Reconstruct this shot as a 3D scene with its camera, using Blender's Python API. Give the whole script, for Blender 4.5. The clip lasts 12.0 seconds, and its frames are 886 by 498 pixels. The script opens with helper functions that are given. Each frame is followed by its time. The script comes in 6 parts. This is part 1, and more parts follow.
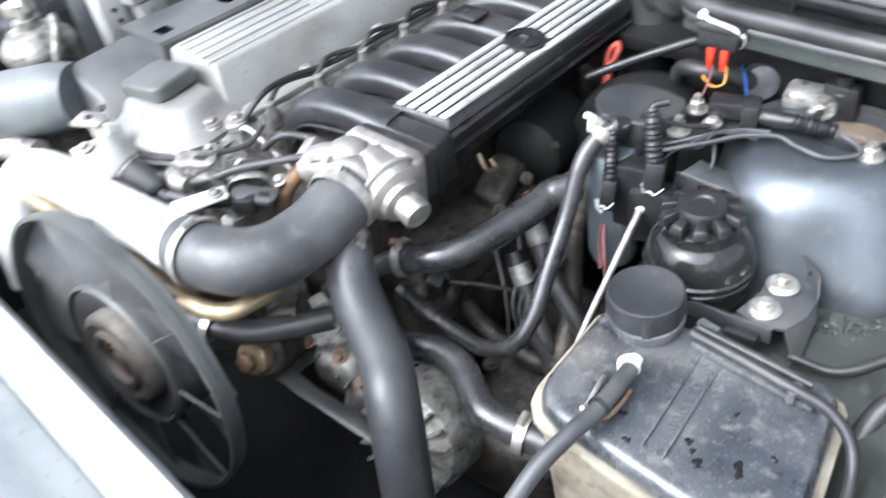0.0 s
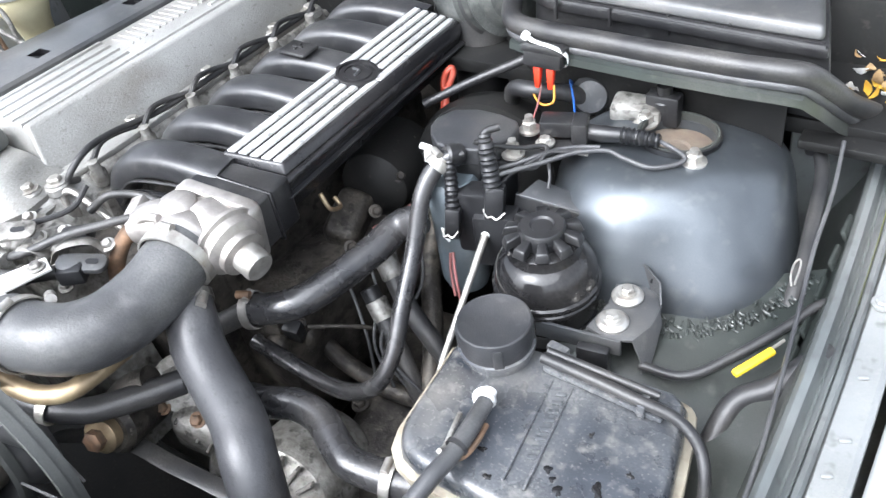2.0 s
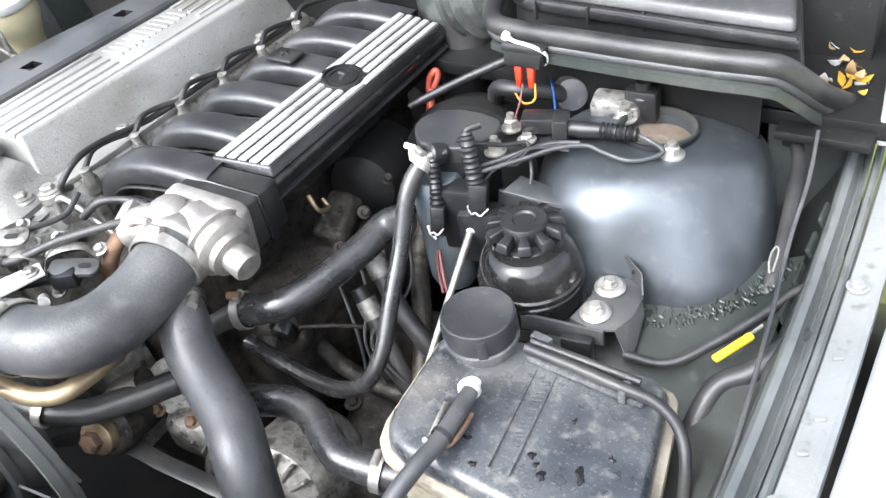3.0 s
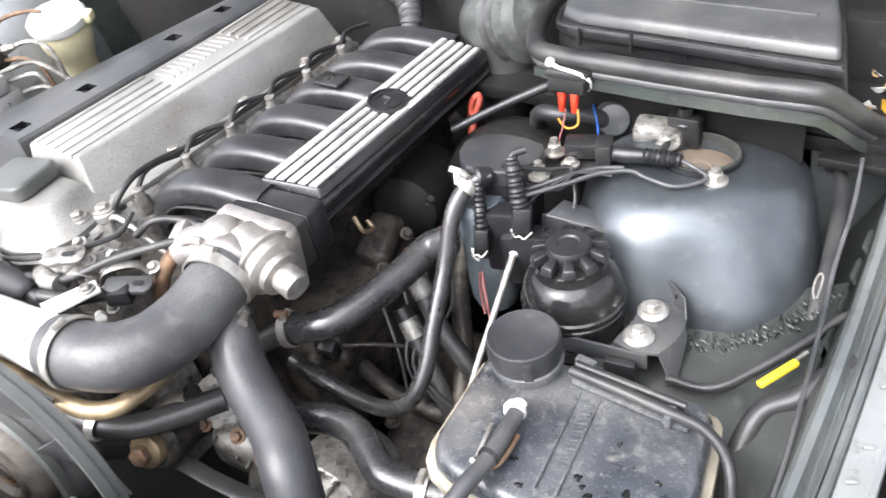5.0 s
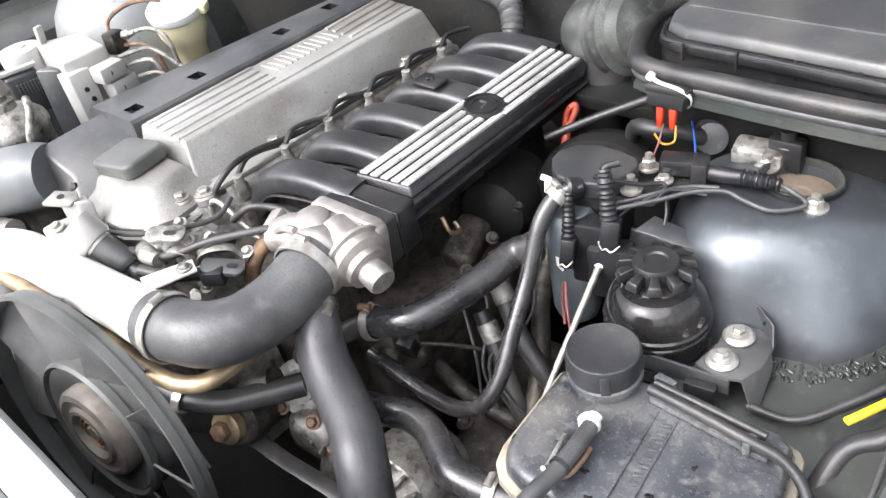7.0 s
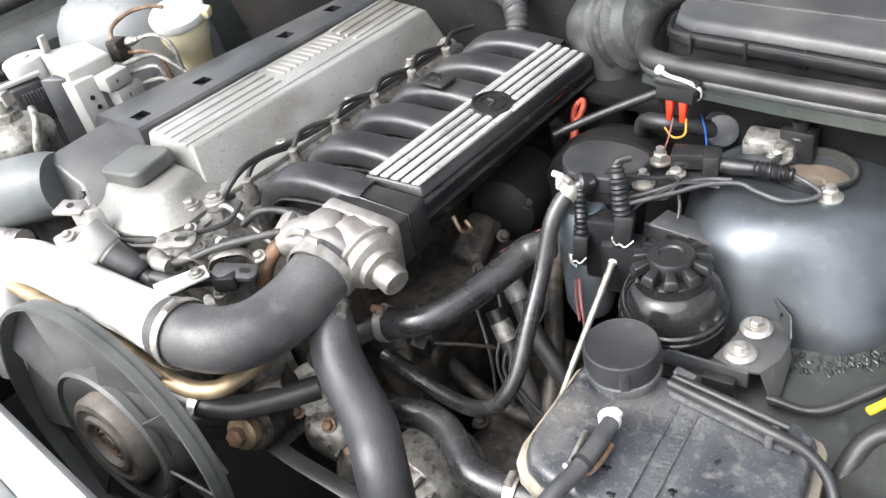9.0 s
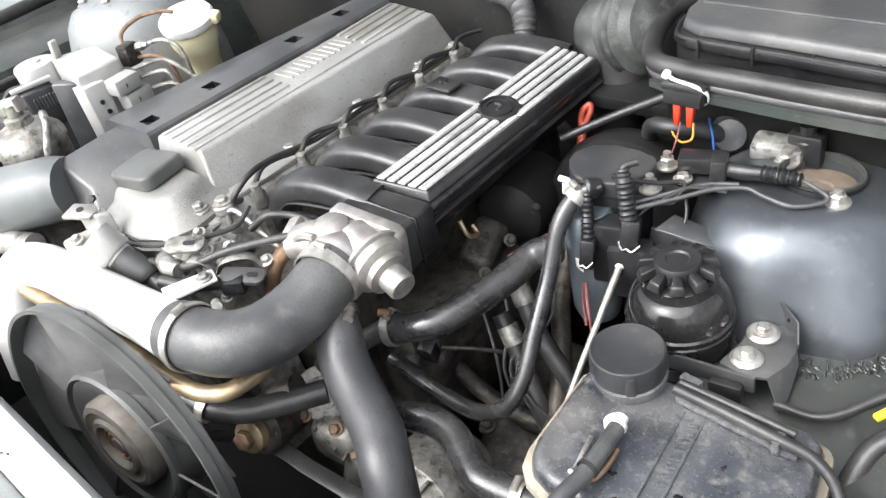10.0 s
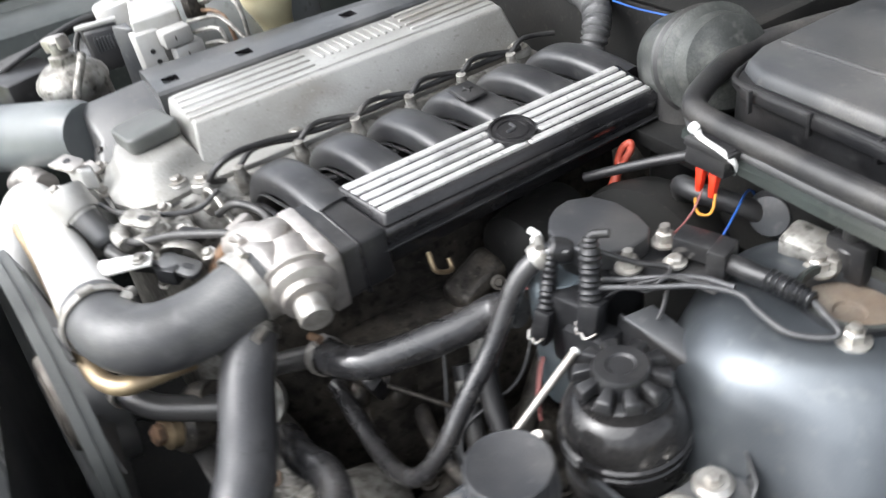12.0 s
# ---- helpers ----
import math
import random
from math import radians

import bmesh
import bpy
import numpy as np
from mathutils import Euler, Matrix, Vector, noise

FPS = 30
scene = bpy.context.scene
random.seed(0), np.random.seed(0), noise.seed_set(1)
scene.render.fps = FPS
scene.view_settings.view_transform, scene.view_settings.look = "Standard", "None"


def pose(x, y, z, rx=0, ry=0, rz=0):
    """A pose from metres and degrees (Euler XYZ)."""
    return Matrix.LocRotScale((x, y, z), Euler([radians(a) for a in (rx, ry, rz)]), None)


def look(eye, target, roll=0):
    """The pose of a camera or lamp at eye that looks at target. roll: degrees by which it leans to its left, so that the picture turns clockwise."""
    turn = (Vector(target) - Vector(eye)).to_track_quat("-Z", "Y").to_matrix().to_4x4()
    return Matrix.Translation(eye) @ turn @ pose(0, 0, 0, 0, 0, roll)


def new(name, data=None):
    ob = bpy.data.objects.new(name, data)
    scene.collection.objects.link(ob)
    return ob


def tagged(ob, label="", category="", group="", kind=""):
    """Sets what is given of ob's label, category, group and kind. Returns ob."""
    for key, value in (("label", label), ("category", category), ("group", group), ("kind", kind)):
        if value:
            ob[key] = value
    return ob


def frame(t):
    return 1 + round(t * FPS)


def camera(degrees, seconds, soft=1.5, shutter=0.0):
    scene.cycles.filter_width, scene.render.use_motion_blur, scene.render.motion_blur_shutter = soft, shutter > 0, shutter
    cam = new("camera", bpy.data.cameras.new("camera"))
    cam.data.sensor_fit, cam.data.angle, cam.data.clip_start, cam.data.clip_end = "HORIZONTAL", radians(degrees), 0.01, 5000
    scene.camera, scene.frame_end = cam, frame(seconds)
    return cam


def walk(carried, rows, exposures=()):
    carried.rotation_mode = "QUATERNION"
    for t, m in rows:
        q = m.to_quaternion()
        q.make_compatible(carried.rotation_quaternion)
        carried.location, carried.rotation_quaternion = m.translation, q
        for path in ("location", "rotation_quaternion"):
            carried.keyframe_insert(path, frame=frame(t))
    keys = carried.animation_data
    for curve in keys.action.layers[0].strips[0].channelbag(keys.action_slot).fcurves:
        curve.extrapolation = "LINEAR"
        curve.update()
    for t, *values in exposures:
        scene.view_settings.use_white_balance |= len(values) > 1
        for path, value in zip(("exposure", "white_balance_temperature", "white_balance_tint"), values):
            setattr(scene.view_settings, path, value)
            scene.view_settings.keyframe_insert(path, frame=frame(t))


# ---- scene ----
cam = camera(57.3, 12.0, soft=1.45, shutter=0.5)
PATH = [
    (0, (0.897, -0.551, 1.39), (-0.299, 0.428, 0.121), -11.0),
    (0.5, (0.813, -0.566, 1.414), (-0.129, 0.648, 0.134), -7.6),
    (1, (0.827, -0.525, 1.409), (-0.125, 0.699, 0.146), -10.0),
    (1.5, (0.871, -0.518, 1.402), (-0.143, 0.631, 0.117), -11.7),
    (2, (0.913, -0.495, 1.392), (-0.084, 0.669, 0.108), -11.0),
    (2.5, (0.931, -0.5, 1.388), (-0.072, 0.677, 0.121), -11.3),
    (2.7, (0.94, -0.502, 1.388), (-0.059, 0.677, 0.118), -12.0),
    (4.5, (0.938, -0.517, 1.4), (-0.111, 0.674, 0.183), -13.0),
    (5, (0.929, -0.522, 1.406), (-0.139, 0.647, 0.185), -12.8),
    (5.5, (0.923, -0.533, 1.411), (-0.243, 0.559, 0.207), -12.0),
    (6, (0.928, -0.537, 1.412), (-0.28, 0.522, 0.221), -12.4),
    (6.5, (0.929, -0.535, 1.413), (-0.29, 0.519, 0.229), -12.6),
    (7, (0.928, -0.531, 1.412), (-0.294, 0.525, 0.232), -12.4),
    (9, (0.917, -0.538, 1.411), (-0.309, 0.516, 0.233), -13.9),
    (9.5, (0.921, -0.534, 1.41), (-0.313, 0.513, 0.233), -14.1),
    (10, (0.92, -0.535, 1.414), (-0.325, 0.506, 0.244), -14.3),
    (10.5, (0.92, -0.537, 1.414), (-0.327, 0.51, 0.253), -14.4),
    (11, (0.925, -0.522, 1.411), (-0.352, 0.484, 0.245), -15.2),
    (11.5, (0.959, -0.444, 1.398), (-0.442, 0.434, 0.274), -14.6),
    (12, (0.968, -0.243, 1.349), (-0.54, 0.404, 0.206), -12.4),
]
walk(cam, [(t, look(eye, target, roll)) for t, eye, target, roll in PATH],
     exposures=((0, 1.54, 5800, 10), (2.5, 1.72, 5950, 10), (5.5, 1.62, 6250, 13), (7.0, 1.44, 6300, 13), (9.0, 1.37, 6300, 11), (10.5, 1.35, 6300, 10), (12.0, 1.28, 6200, 10)))

# ---- light ----
world = bpy.data.worlds.new("overcast_sky")
scene.world = world
world.use_nodes = True
wt = world.node_tree
sky = wt.nodes.new("ShaderNodeTexSky")
sky.sky_type = 'NISHITA'
sky.sun_disc = False
sky.sun_elevation = radians(48)
sky.sun_rotation = radians(200)
sky.air_density, sky.dust_density, sky.ozone_density = 1.0, 6.0, 0.6
grey = wt.nodes.new("ShaderNodeHueSaturation")
grey.inputs["Saturation"].default_value = 0.22
wt.links.new(sky.outputs[0], grey.inputs["Color"])
wt.links.new(grey.outputs[0], wt.nodes["Background"].inputs[0])
wt.nodes["Background"].inputs[1].default_value = 0.165
sun = new("sun", bpy.data.lights.new("sun", 'SUN'))
sun.data.energy, sun.data.angle, sun.data.color = 1.1, radians(60), (1.0, 0.98, 0.95)
sun.matrix_world = look((0.6, -1.8, 3.0), (0, 0, 0))

# ---- materials ----
def mat(name, c1, rough, metal=0.0, c2=None, scale=30.0, fine=260.0, bump=0.15, dirt=None, amount=0.5, coat=0.0, rvar=0.12, stretch=(1, 1, 1), spots=(), spec=0.5):
    """A surface with blotches at one scale, grain at a finer one, a dusty film and a fine relief."""
    m = bpy.data.materials.new(name)
    m.use_nodes = True
    nt = m.node_tree
    b = nt.nodes["Principled BSDF"]
    tc = nt.nodes.new("ShaderNodeTexCoord")
    mp = nt.nodes.new("ShaderNodeMapping")
    mp.inputs["Scale"].default_value = stretch
    nt.links.new(tc.outputs["Object"], mp.inputs[0])
    def noise_tex(sc, detail):
        n = nt.nodes.new("ShaderNodeTexNoise")
        n.inputs["Scale"].default_value, n.inputs["Detail"].default_value = sc, detail
        nt.links.new(mp.outputs[0], n.inputs["Vector"])
        return n
    big, small = noise_tex(scale, 5), noise_tex(fine, 3)
    if c2 is None:
        c2 = tuple(v * 0.62 for v in c1)
    mix = nt.nodes.new("ShaderNodeMix")
    mix.data_type = 'RGBA'
    mix.inputs[6].default_value, mix.inputs[7].default_value = (*c2, 1), (*c1, 1)
    ramp = nt.nodes.new("ShaderNodeMapRange")
    ramp.inputs[1].default_value, ramp.inputs[2].default_value = 0.35, 0.65
    nt.links.new(big.outputs["Fac"], ramp.inputs[0])
    nt.links.new(ramp.outputs[0], mix.inputs[0])
    col = mix.outputs[2]
    if dirt:
        film = noise_tex(scale * 0.45, 6)
        lim = nt.nodes.new("ShaderNodeMapRange")
        lim.inputs[1].default_value, lim.inputs[2].default_value, lim.inputs[4].default_value = 0.42, 0.72, amount
        nt.links.new(film.outputs["Fac"], lim.inputs[0])
        grains = nt.nodes.new("ShaderNodeMath")
        grains.operation = 'MULTIPLY'
        gr = nt.nodes.new("ShaderNodeMapRange")
        gr.inputs[1].default_value, gr.inputs[2].default_value, gr.inputs[3].default_value = 0.3, 0.7, 0.4
        nt.links.new(small.outputs["Fac"], gr.inputs[0])
        nt.links.new(lim.outputs[0], grains.inputs[0])
        nt.links.new(gr.outputs[0], grains.inputs[1])
        mix2 = nt.nodes.new("ShaderNodeMix")
        mix2.data_type = 'RGBA'
        mix2.inputs[7].default_value = (*dirt, 1)
        nt.links.new(col, mix2.inputs[6])
        nt.links.new(grains.outputs[0], mix2.inputs[0])
        col = mix2.outputs[2]
    for tone, sc, lo, hi, most in spots:
        sp = noise_tex(sc, 2)
        sl = nt.nodes.new("ShaderNodeMapRange")
        sl.inputs[1].default_value, sl.inputs[2].default_value, sl.inputs[4].default_value = lo, hi, most
        nt.links.new(sp.outputs["Fac"], sl.inputs[0])
        mix3 = nt.nodes.new("ShaderNodeMix")
        mix3.data_type = 'RGBA'
        mix3.inputs[7].default_value = (*tone, 1)
        nt.links.new(col, mix3.inputs[6])
        nt.links.new(sl.outputs[0], mix3.inputs[0])
        col = mix3.outputs[2]
    nt.links.new(col, b.inputs["Base Color"])
    rr = nt.nodes.new("ShaderNodeMapRange")
    rr.inputs[3].default_value, rr.inputs[4].default_value = max(rough - rvar, 0.03), min(rough + rvar, 1)
    nt.links.new(big.outputs["Fac"], rr.inputs[0])
    nt.links.new(rr.outputs[0], b.inputs["Roughness"])
    b.inputs["Metallic"].default_value = metal
    b.inputs["Specular IOR Level"].default_value = spec
    b.inputs["Coat Weight"].default_value = coat
    b.inputs["Coat Roughness"].default_value = 0.12
    if bump:
        bp = nt.nodes.new("ShaderNodeBump")
        bp.inputs["Strength"].default_value, bp.inputs["Distance"].default_value = bump, 0.0008
        nt.links.new(small.outputs["Fac"], bp.inputs["Height"])
        nt.links.new(bp.outputs[0], b.inputs["Normal"])
    return m

DUST = (0.30, 0.28, 0.25)
M_ALU = mat("cast_aluminium", (0.40, 0.40, 0.385), 0.46, 0.45, (0.30, 0.296, 0.28), 12, 420, 0.8, (0.14, 0.125, 0.10), 0.55, spots=(((0.13, 0.115, 0.095), 170, 0.62, 0.74, 0.4), ((0.15, 0.13, 0.105), 9, 0.52, 0.72, 0.6), ((0.55, 0.55, 0.53), 260, 0.62, 0.76, 0.25)), stretch=(1.6, 0.7, 1.0))
M_ALU_BRIGHT = mat("machined_aluminium", (0.56, 0.53, 0.505), 0.42, 0.7, (0.36, 0.34, 0.32), 40, 420, 0.45, (0.24, 0.21, 0.18), 0.5)
M_WHITEPIPE = mat("pale_metal_pipe", (0.78, 0.77, 0.75), 0.45, 0.15, (0.66, 0.65, 0.62), 12, 300, 0.1, (0.5, 0.46, 0.4), 0.25)
M_ZINC = mat("zinc_plated_steel", (0.55, 0.54, 0.51), 0.42, 0.75, (0.36, 0.34, 0.31), 70, 400, 0.3, (0.2, 0.16, 0.12), 0.45)
M_BLACK = mat("black_plastic", (0.017, 0.0175, 0.019), 0.34, 0, (0.010, 0.010, 0.011), 25, 500, 0.35, (0.20, 0.19, 0.18), 0.2, spots=(((0.09, 0.088, 0.085), 80, 0.60, 0.80, 0.3),))
M_BLACKSAT = mat("satin_black_plastic", (0.014, 0.014, 0.016), 0.24, 0, (0.008, 0.008, 0.009), 20, 500, 0.2, (0.18, 0.17, 0.16), 0.16, spots=(((0.07, 0.068, 0.066), 90, 0.60, 0.80, 0.25),))
M_GREYPLAST = mat("dusty_charcoal_plastic", (0.058, 0.061, 0.065), 0.36, 0, (0.038, 0.040, 0.043), 18, 700, 0.35, DUST, 0.3, coat=0.15, spots=(((0.22, 0.21, 0.20), 80, 0.60, 0.82, 0.3),))
M_CAP = mat("matt_charcoal_plastic", (0.030, 0.031, 0.034), 0.45, 0, (0.021, 0.022, 0.024), 30, 800, 0.4, DUST, 0.16, spots=(((0.13, 0.125, 0.12), 90, 0.60, 0.82, 0.3),))
M_RUBBER = mat("dusty_black_rubber", (0.050, 0.051, 0.054), 0.42, 0, (0.036, 0.036, 0.039), 16, 420, 0.5, (0.22, 0.22, 0.21), 0.45, coat=0.08, spots=(((0.16, 0.158, 0.155), 40, 0.56, 0.80, 0.4), ((0.014, 0.014, 0.015), 22, 0.60, 0.74, 0.5)))
M_RUBBERD = mat("dark_rubber", (0.026, 0.026, 0.027), 0.4, 0, (0.016, 0.016, 0.017), 30, 420, 0.4, DUST, 0.2)
M_GRIME = mat("oily_grimy_iron", (0.075, 0.068, 0.060), 0.45, 0.35, (0.022, 0.020, 0.019), 38, 260, 1.0, (0.20, 0.175, 0.14), 0.55, spots=(((0.012, 0.011, 0.010), 60, 0.54, 0.66, 0.7), ((0.22, 0.20, 0.17), 150, 0.64, 0.76, 0.4)), spec=0.35)
# near-black grime; also colours the sheet that stands for shade under the cowl
M_DARK = mat("dark_grimy_panel_and_recess_shade", (0.011, 0.011, 0.0105), 0.6, 0, (0.006, 0.006, 0.006), 14, 200, 0.5, (0.045, 0.041, 0.036), 0.4, spots=(((0.06, 0.055, 0.047), 90, 0.64, 0.74, 0.3),), spec=0.28)
M_OLDALU = mat("dirty_aluminium", (0.44, 0.43, 0.40), 0.48, 0.5, (0.18, 0.17, 0.155), 55, 300, 1.0, (0.08, 0.07, 0.055), 0.75, spots=(((0.03, 0.027, 0.023), 80, 0.56, 0.68, 0.7),))
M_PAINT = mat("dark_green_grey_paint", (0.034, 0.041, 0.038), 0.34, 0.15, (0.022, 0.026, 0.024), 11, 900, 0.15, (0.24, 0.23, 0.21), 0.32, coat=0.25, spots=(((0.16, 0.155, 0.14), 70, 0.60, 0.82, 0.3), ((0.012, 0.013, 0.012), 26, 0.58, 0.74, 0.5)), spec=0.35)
M_TOWER = mat("dusty_dark_blue_grey_paint", (0.122, 0.136, 0.150), 0.36, 0.72, (0.088, 0.098, 0.109), 7, 700, 0.10, (0.26, 0.26, 0.25), 0.2, coat=0.2, spots=(((0.28, 0.28, 0.27), 50, 0.60, 0.82, 0.25), ((0.045, 0.050, 0.056), 14, 0.54, 0.72, 0.55)))
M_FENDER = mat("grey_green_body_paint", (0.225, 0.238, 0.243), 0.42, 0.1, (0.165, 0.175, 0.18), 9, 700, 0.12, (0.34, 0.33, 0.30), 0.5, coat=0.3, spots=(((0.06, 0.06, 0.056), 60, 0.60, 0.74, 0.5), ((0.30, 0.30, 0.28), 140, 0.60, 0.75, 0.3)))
# pale panels; on the outer wing the near-white base is painted sky reflection
M_SLAM = mat("pale_panel_and_wing_sky_sheen", (0.72, 0.74, 0.74), 0.3, 0.1, (0.62, 0.64, 0.64), 8, 500, 0.05, (0.4, 0.38, 0.35), 0.2, coat=0.4)
M_TANKLOW = mat("yellowed_translucent_plastic", (0.36, 0.33, 0.26), 0.42, 0, (0.22, 0.19, 0.14), 30, 300, 0.2, (0.12, 0.09, 0.06), 0.65, spots=(((0.10, 0.065, 0.04), 60, 0.54, 0.70, 0.6), ((0.06, 0.06, 0.055), 25, 0.56, 0.70, 0.6)))
M_CREAM = mat("cream_translucent_plastic", (0.78, 0.72, 0.48), 0.35, 0, (0.62, 0.54, 0.32), 15, 300, 0.05, (0.3, 0.25, 0.15), 0.2)
M_TANKTOP = mat("stained_black_tank_plastic", (0.042, 0.047, 0.056), 0.28, 0, (0.020, 0.023, 0.029), 22, 380, 0.4, (0.28, 0.28, 0.27), 0.45, coat=0.5, spots=(((0.24, 0.23, 0.21), 75, 0.56, 0.78, 0.45), ((0.28, 0.26, 0.23), 9, 0.58, 0.78, 0.35), ((0.26, 0.25, 0.23), 320, 0.60, 0.72, 0.35)))
M_GOLD = mat("passivated_gold_steel", (0.47, 0.37, 0.23), 0.42, 0.7, (0.27, 0.205, 0.13), 40, 400, 0.2, (0.16, 0.12, 0.085), 0.55)
M_BROWN = mat("rusty_brown_steel", (0.27, 0.165, 0.10), 0.62, 0.3, (0.12, 0.08, 0.055), 70, 400, 0.5, (0.08, 0.075, 0.06), 0.6)
M_RED = mat("red_plastic", (0.72, 0.045, 0.015), 0.4, 0, (0.55, 0.03, 0.01), 60, 400, 0.05)
M_BRICKRED = mat("faded_red_plastic", (0.42, 0.06, 0.03), 0.4, 0, (0.3, 0.04, 0.02), 60, 400, 0.05, DUST, 0.2)
M_WHITE = mat("white_plastic", (0.8, 0.8, 0.78), 0.4, 0, (0.7, 0.7, 0.68), 60, 400, 0.05)
M_YELLOW = mat("yellow_plastic", (0.8, 0.58, 0.02), 0.45, 0, (0.7, 0.48, 0.02), 60, 400, 0.05)
M_ORANGE = mat("orange_wire", (0.6, 0.28, 0.04), 0.5, 0, None, 60, 400, 0)
M_BLUE = mat("blue_wire", (0.03, 0.12, 0.45), 0.45, 0, None, 60, 400, 0)
M_PINKWIRE = mat("faded_pink_wire", (0.24, 0.09, 0.085), 0.5, 0, None, 60, 400, 0)
M_GREYBLUE = mat("grey_blue_plastic", (0.085, 0.105, 0.12), 0.45, 0, (0.06, 0.075, 0.085), 30, 400, 0.1, DUST, 0.25)
M_RUSTPAN = mat("dusty_brown_inside", (0.15, 0.11, 0.078), 0.8, 0, (0.09, 0.07, 0.055), 40, 300, 0.4, (0.3, 0.27, 0.22), 0.5)
M_GRASS = mat("short_grass", (0.10, 0.16, 0.03), 0.9, 0, (0.20, 0.20, 0.06), 3, 60, 0.6, (0.3, 0.28, 0.1), 0.4)
M_GLOSSBLACK = mat("glossy_black_plastic", (0.010, 0.010, 0.011), 0.11, 0, (0.008, 0.008, 0.009), 15, 300, 0.06, DUST, 0.08, rvar=0.06)
M_BRAID = mat("ribbed_black_rubber", (0.050, 0.051, 0.054), 0.40, 0, (0.034, 0.034, 0.037), 22, 300, 0.5, (0.20, 0.195, 0.19), 0.4, coat=0.08, spots=(((0.012, 0.012, 0.013), 120, 0.60, 0.72, 0.5),))
M_PIPEGREY = mat("dusty_grey_pipe_plastic", (0.13, 0.145, 0.15), 0.4, 0, (0.095, 0.105, 0.11), 14, 600, 0.25, (0.3, 0.3, 0.28), 0.35)
M_RING = mat("dusty_grey_fan_ring", (0.100, 0.104, 0.100), 0.42, 0, (0.07, 0.073, 0.07), 18, 500, 0.25, (0.26, 0.26, 0.24), 0.35)
M_CLUTCH = mat("weathered_cast_clutch", (0.20, 0.185, 0.165), 0.6, 0.3, (0.11, 0.095, 0.08), 45, 300, 0.6, (0.30, 0.26, 0.21), 0.5)
M_FAN = mat("dark_fan_plastic", (0.115, 0.117, 0.118), 0.5, 0, (0.055, 0.055, 0.057), 20, 400, 0.3, (0.30, 0.28, 0.25), 0.45)
M_MODULATOR = mat("pale_cast_aluminium", (0.50, 0.50, 0.485), 0.45, 0.3, (0.44, 0.43, 0.41), 34, 400, 0.4, (0.2, 0.18, 0.16), 0.5)
M_LEAF = mat("yellow_autumn_leaf", (0.6, 0.36, 0.03), 0.6, 0, (0.35, 0.2, 0.03), 60, 300, 0.1)
M_STRIPE = mat("bare_ribbed_metal", (0.80, 0.79, 0.77), 0.36, 0.55, (0.64, 0.63, 0.62), 40, 700, 0.35, (0.10, 0.10, 0.10), 0.5, spots=(((0.12, 0.12, 0.12), 160, 0.58, 0.70, 0.5),))

M_GUTTER = mat("weathered_grey_green_gutter", (0.135, 0.147, 0.146), 0.38, 0.1, (0.085, 0.093, 0.093), 12, 700, 0.2, (0.26, 0.25, 0.23), 0.5, coat=0.2, spots=(((0.04, 0.04, 0.038), 45, 0.58, 0.72, 0.5),))
M_DUCT = mat("dusty_black_duct_rubber", (0.040, 0.043, 0.041), 0.38, 0, (0.024, 0.026, 0.025), 20, 400, 0.4, (0.30, 0.31, 0.29), 0.6, coat=0.15, spots=(((0.22, 0.22, 0.20), 60, 0.55, 0.75, 0.4),))
M_RUBBERG = mat("oily_black_rubber", (0.024, 0.024, 0.026), 0.27, 0, (0.014, 0.014, 0.015), 30, 380, 0.4, (0.18, 0.17, 0.16), 0.3, coat=0.35, spots=(((0.10, 0.095, 0.09), 70, 0.58, 0.78, 0.3),))
M_DEADLEAF = mat("pale_brown_dry_leaf", (0.42, 0.30, 0.16), 0.7, 0, (0.22, 0.14, 0.06), 60, 300, 0.1)
M_RUNNER = mat("dusty_black_runner_plastic", (0.036, 0.037, 0.039), 0.33, 0, (0.022, 0.022, 0.024), 22, 500, 0.4, (0.20, 0.195, 0.185), 0.3, coat=0.15, spots=(((0.12, 0.118, 0.112), 70, 0.58, 0.80, 0.35),))

# ---- mesh helpers ----
def thing(name, base, label, category, group="", kind=""):
    e = new(name)
    e.location = base
    e.empty_display_size = 0.02
    return tagged(e, label, category, group, kind)

def part(name, bm, material, parent, label="", smooth=True):
    bmesh.ops.recalc_face_normals(bm, faces=bm.faces)
    me = bpy.data.meshes.new(name)
    bm.to_mesh(me)
    bm.free()
    me.materials.append(material)
    if smooth:
        me.shade_smooth()
        me.set_sharp_from_angle(angle=radians(38))
    ob = new(name, me)
    ob.parent = parent
    if parent is not None and parent.type == 'EMPTY':
        ob.matrix_parent_inverse = Matrix.Translation(parent.location).inverted()
    if label:
        ob["label"] = label
    return ob

def solo(name, bm, material, label, category, group="", kind="", smooth=True):
    return tagged(part(name, bm, material, None, "", smooth), label, category, group, kind)

def join(*bms):
    a = bms[0]
    for b in bms[1:]:
        me = bpy.data.meshes.new("tmp")
        b.to_mesh(me)
        b.free()
        a.from_mesh(me)
        bpy.data.meshes.remove(me)
    return a

def axis(p, d, up=(0, 0, 1)):
    """A frame at p whose z runs along d."""
    return Matrix.Translation(p) @ Vector(d).to_track_quat('Z', 'Y').to_matrix().to_4x4()

def bevel(bm, w, seg=2):
    if w > 0:
        es = [e for e in bm.edges if len(e.link_faces) == 2 and e.calc_face_angle(0) > 0.5]
        bmesh.ops.bevel(bm, geom=es, offset=w, segments=seg, affect='EDGES', profile=0.5, clamp_overlap=True)
    return bm

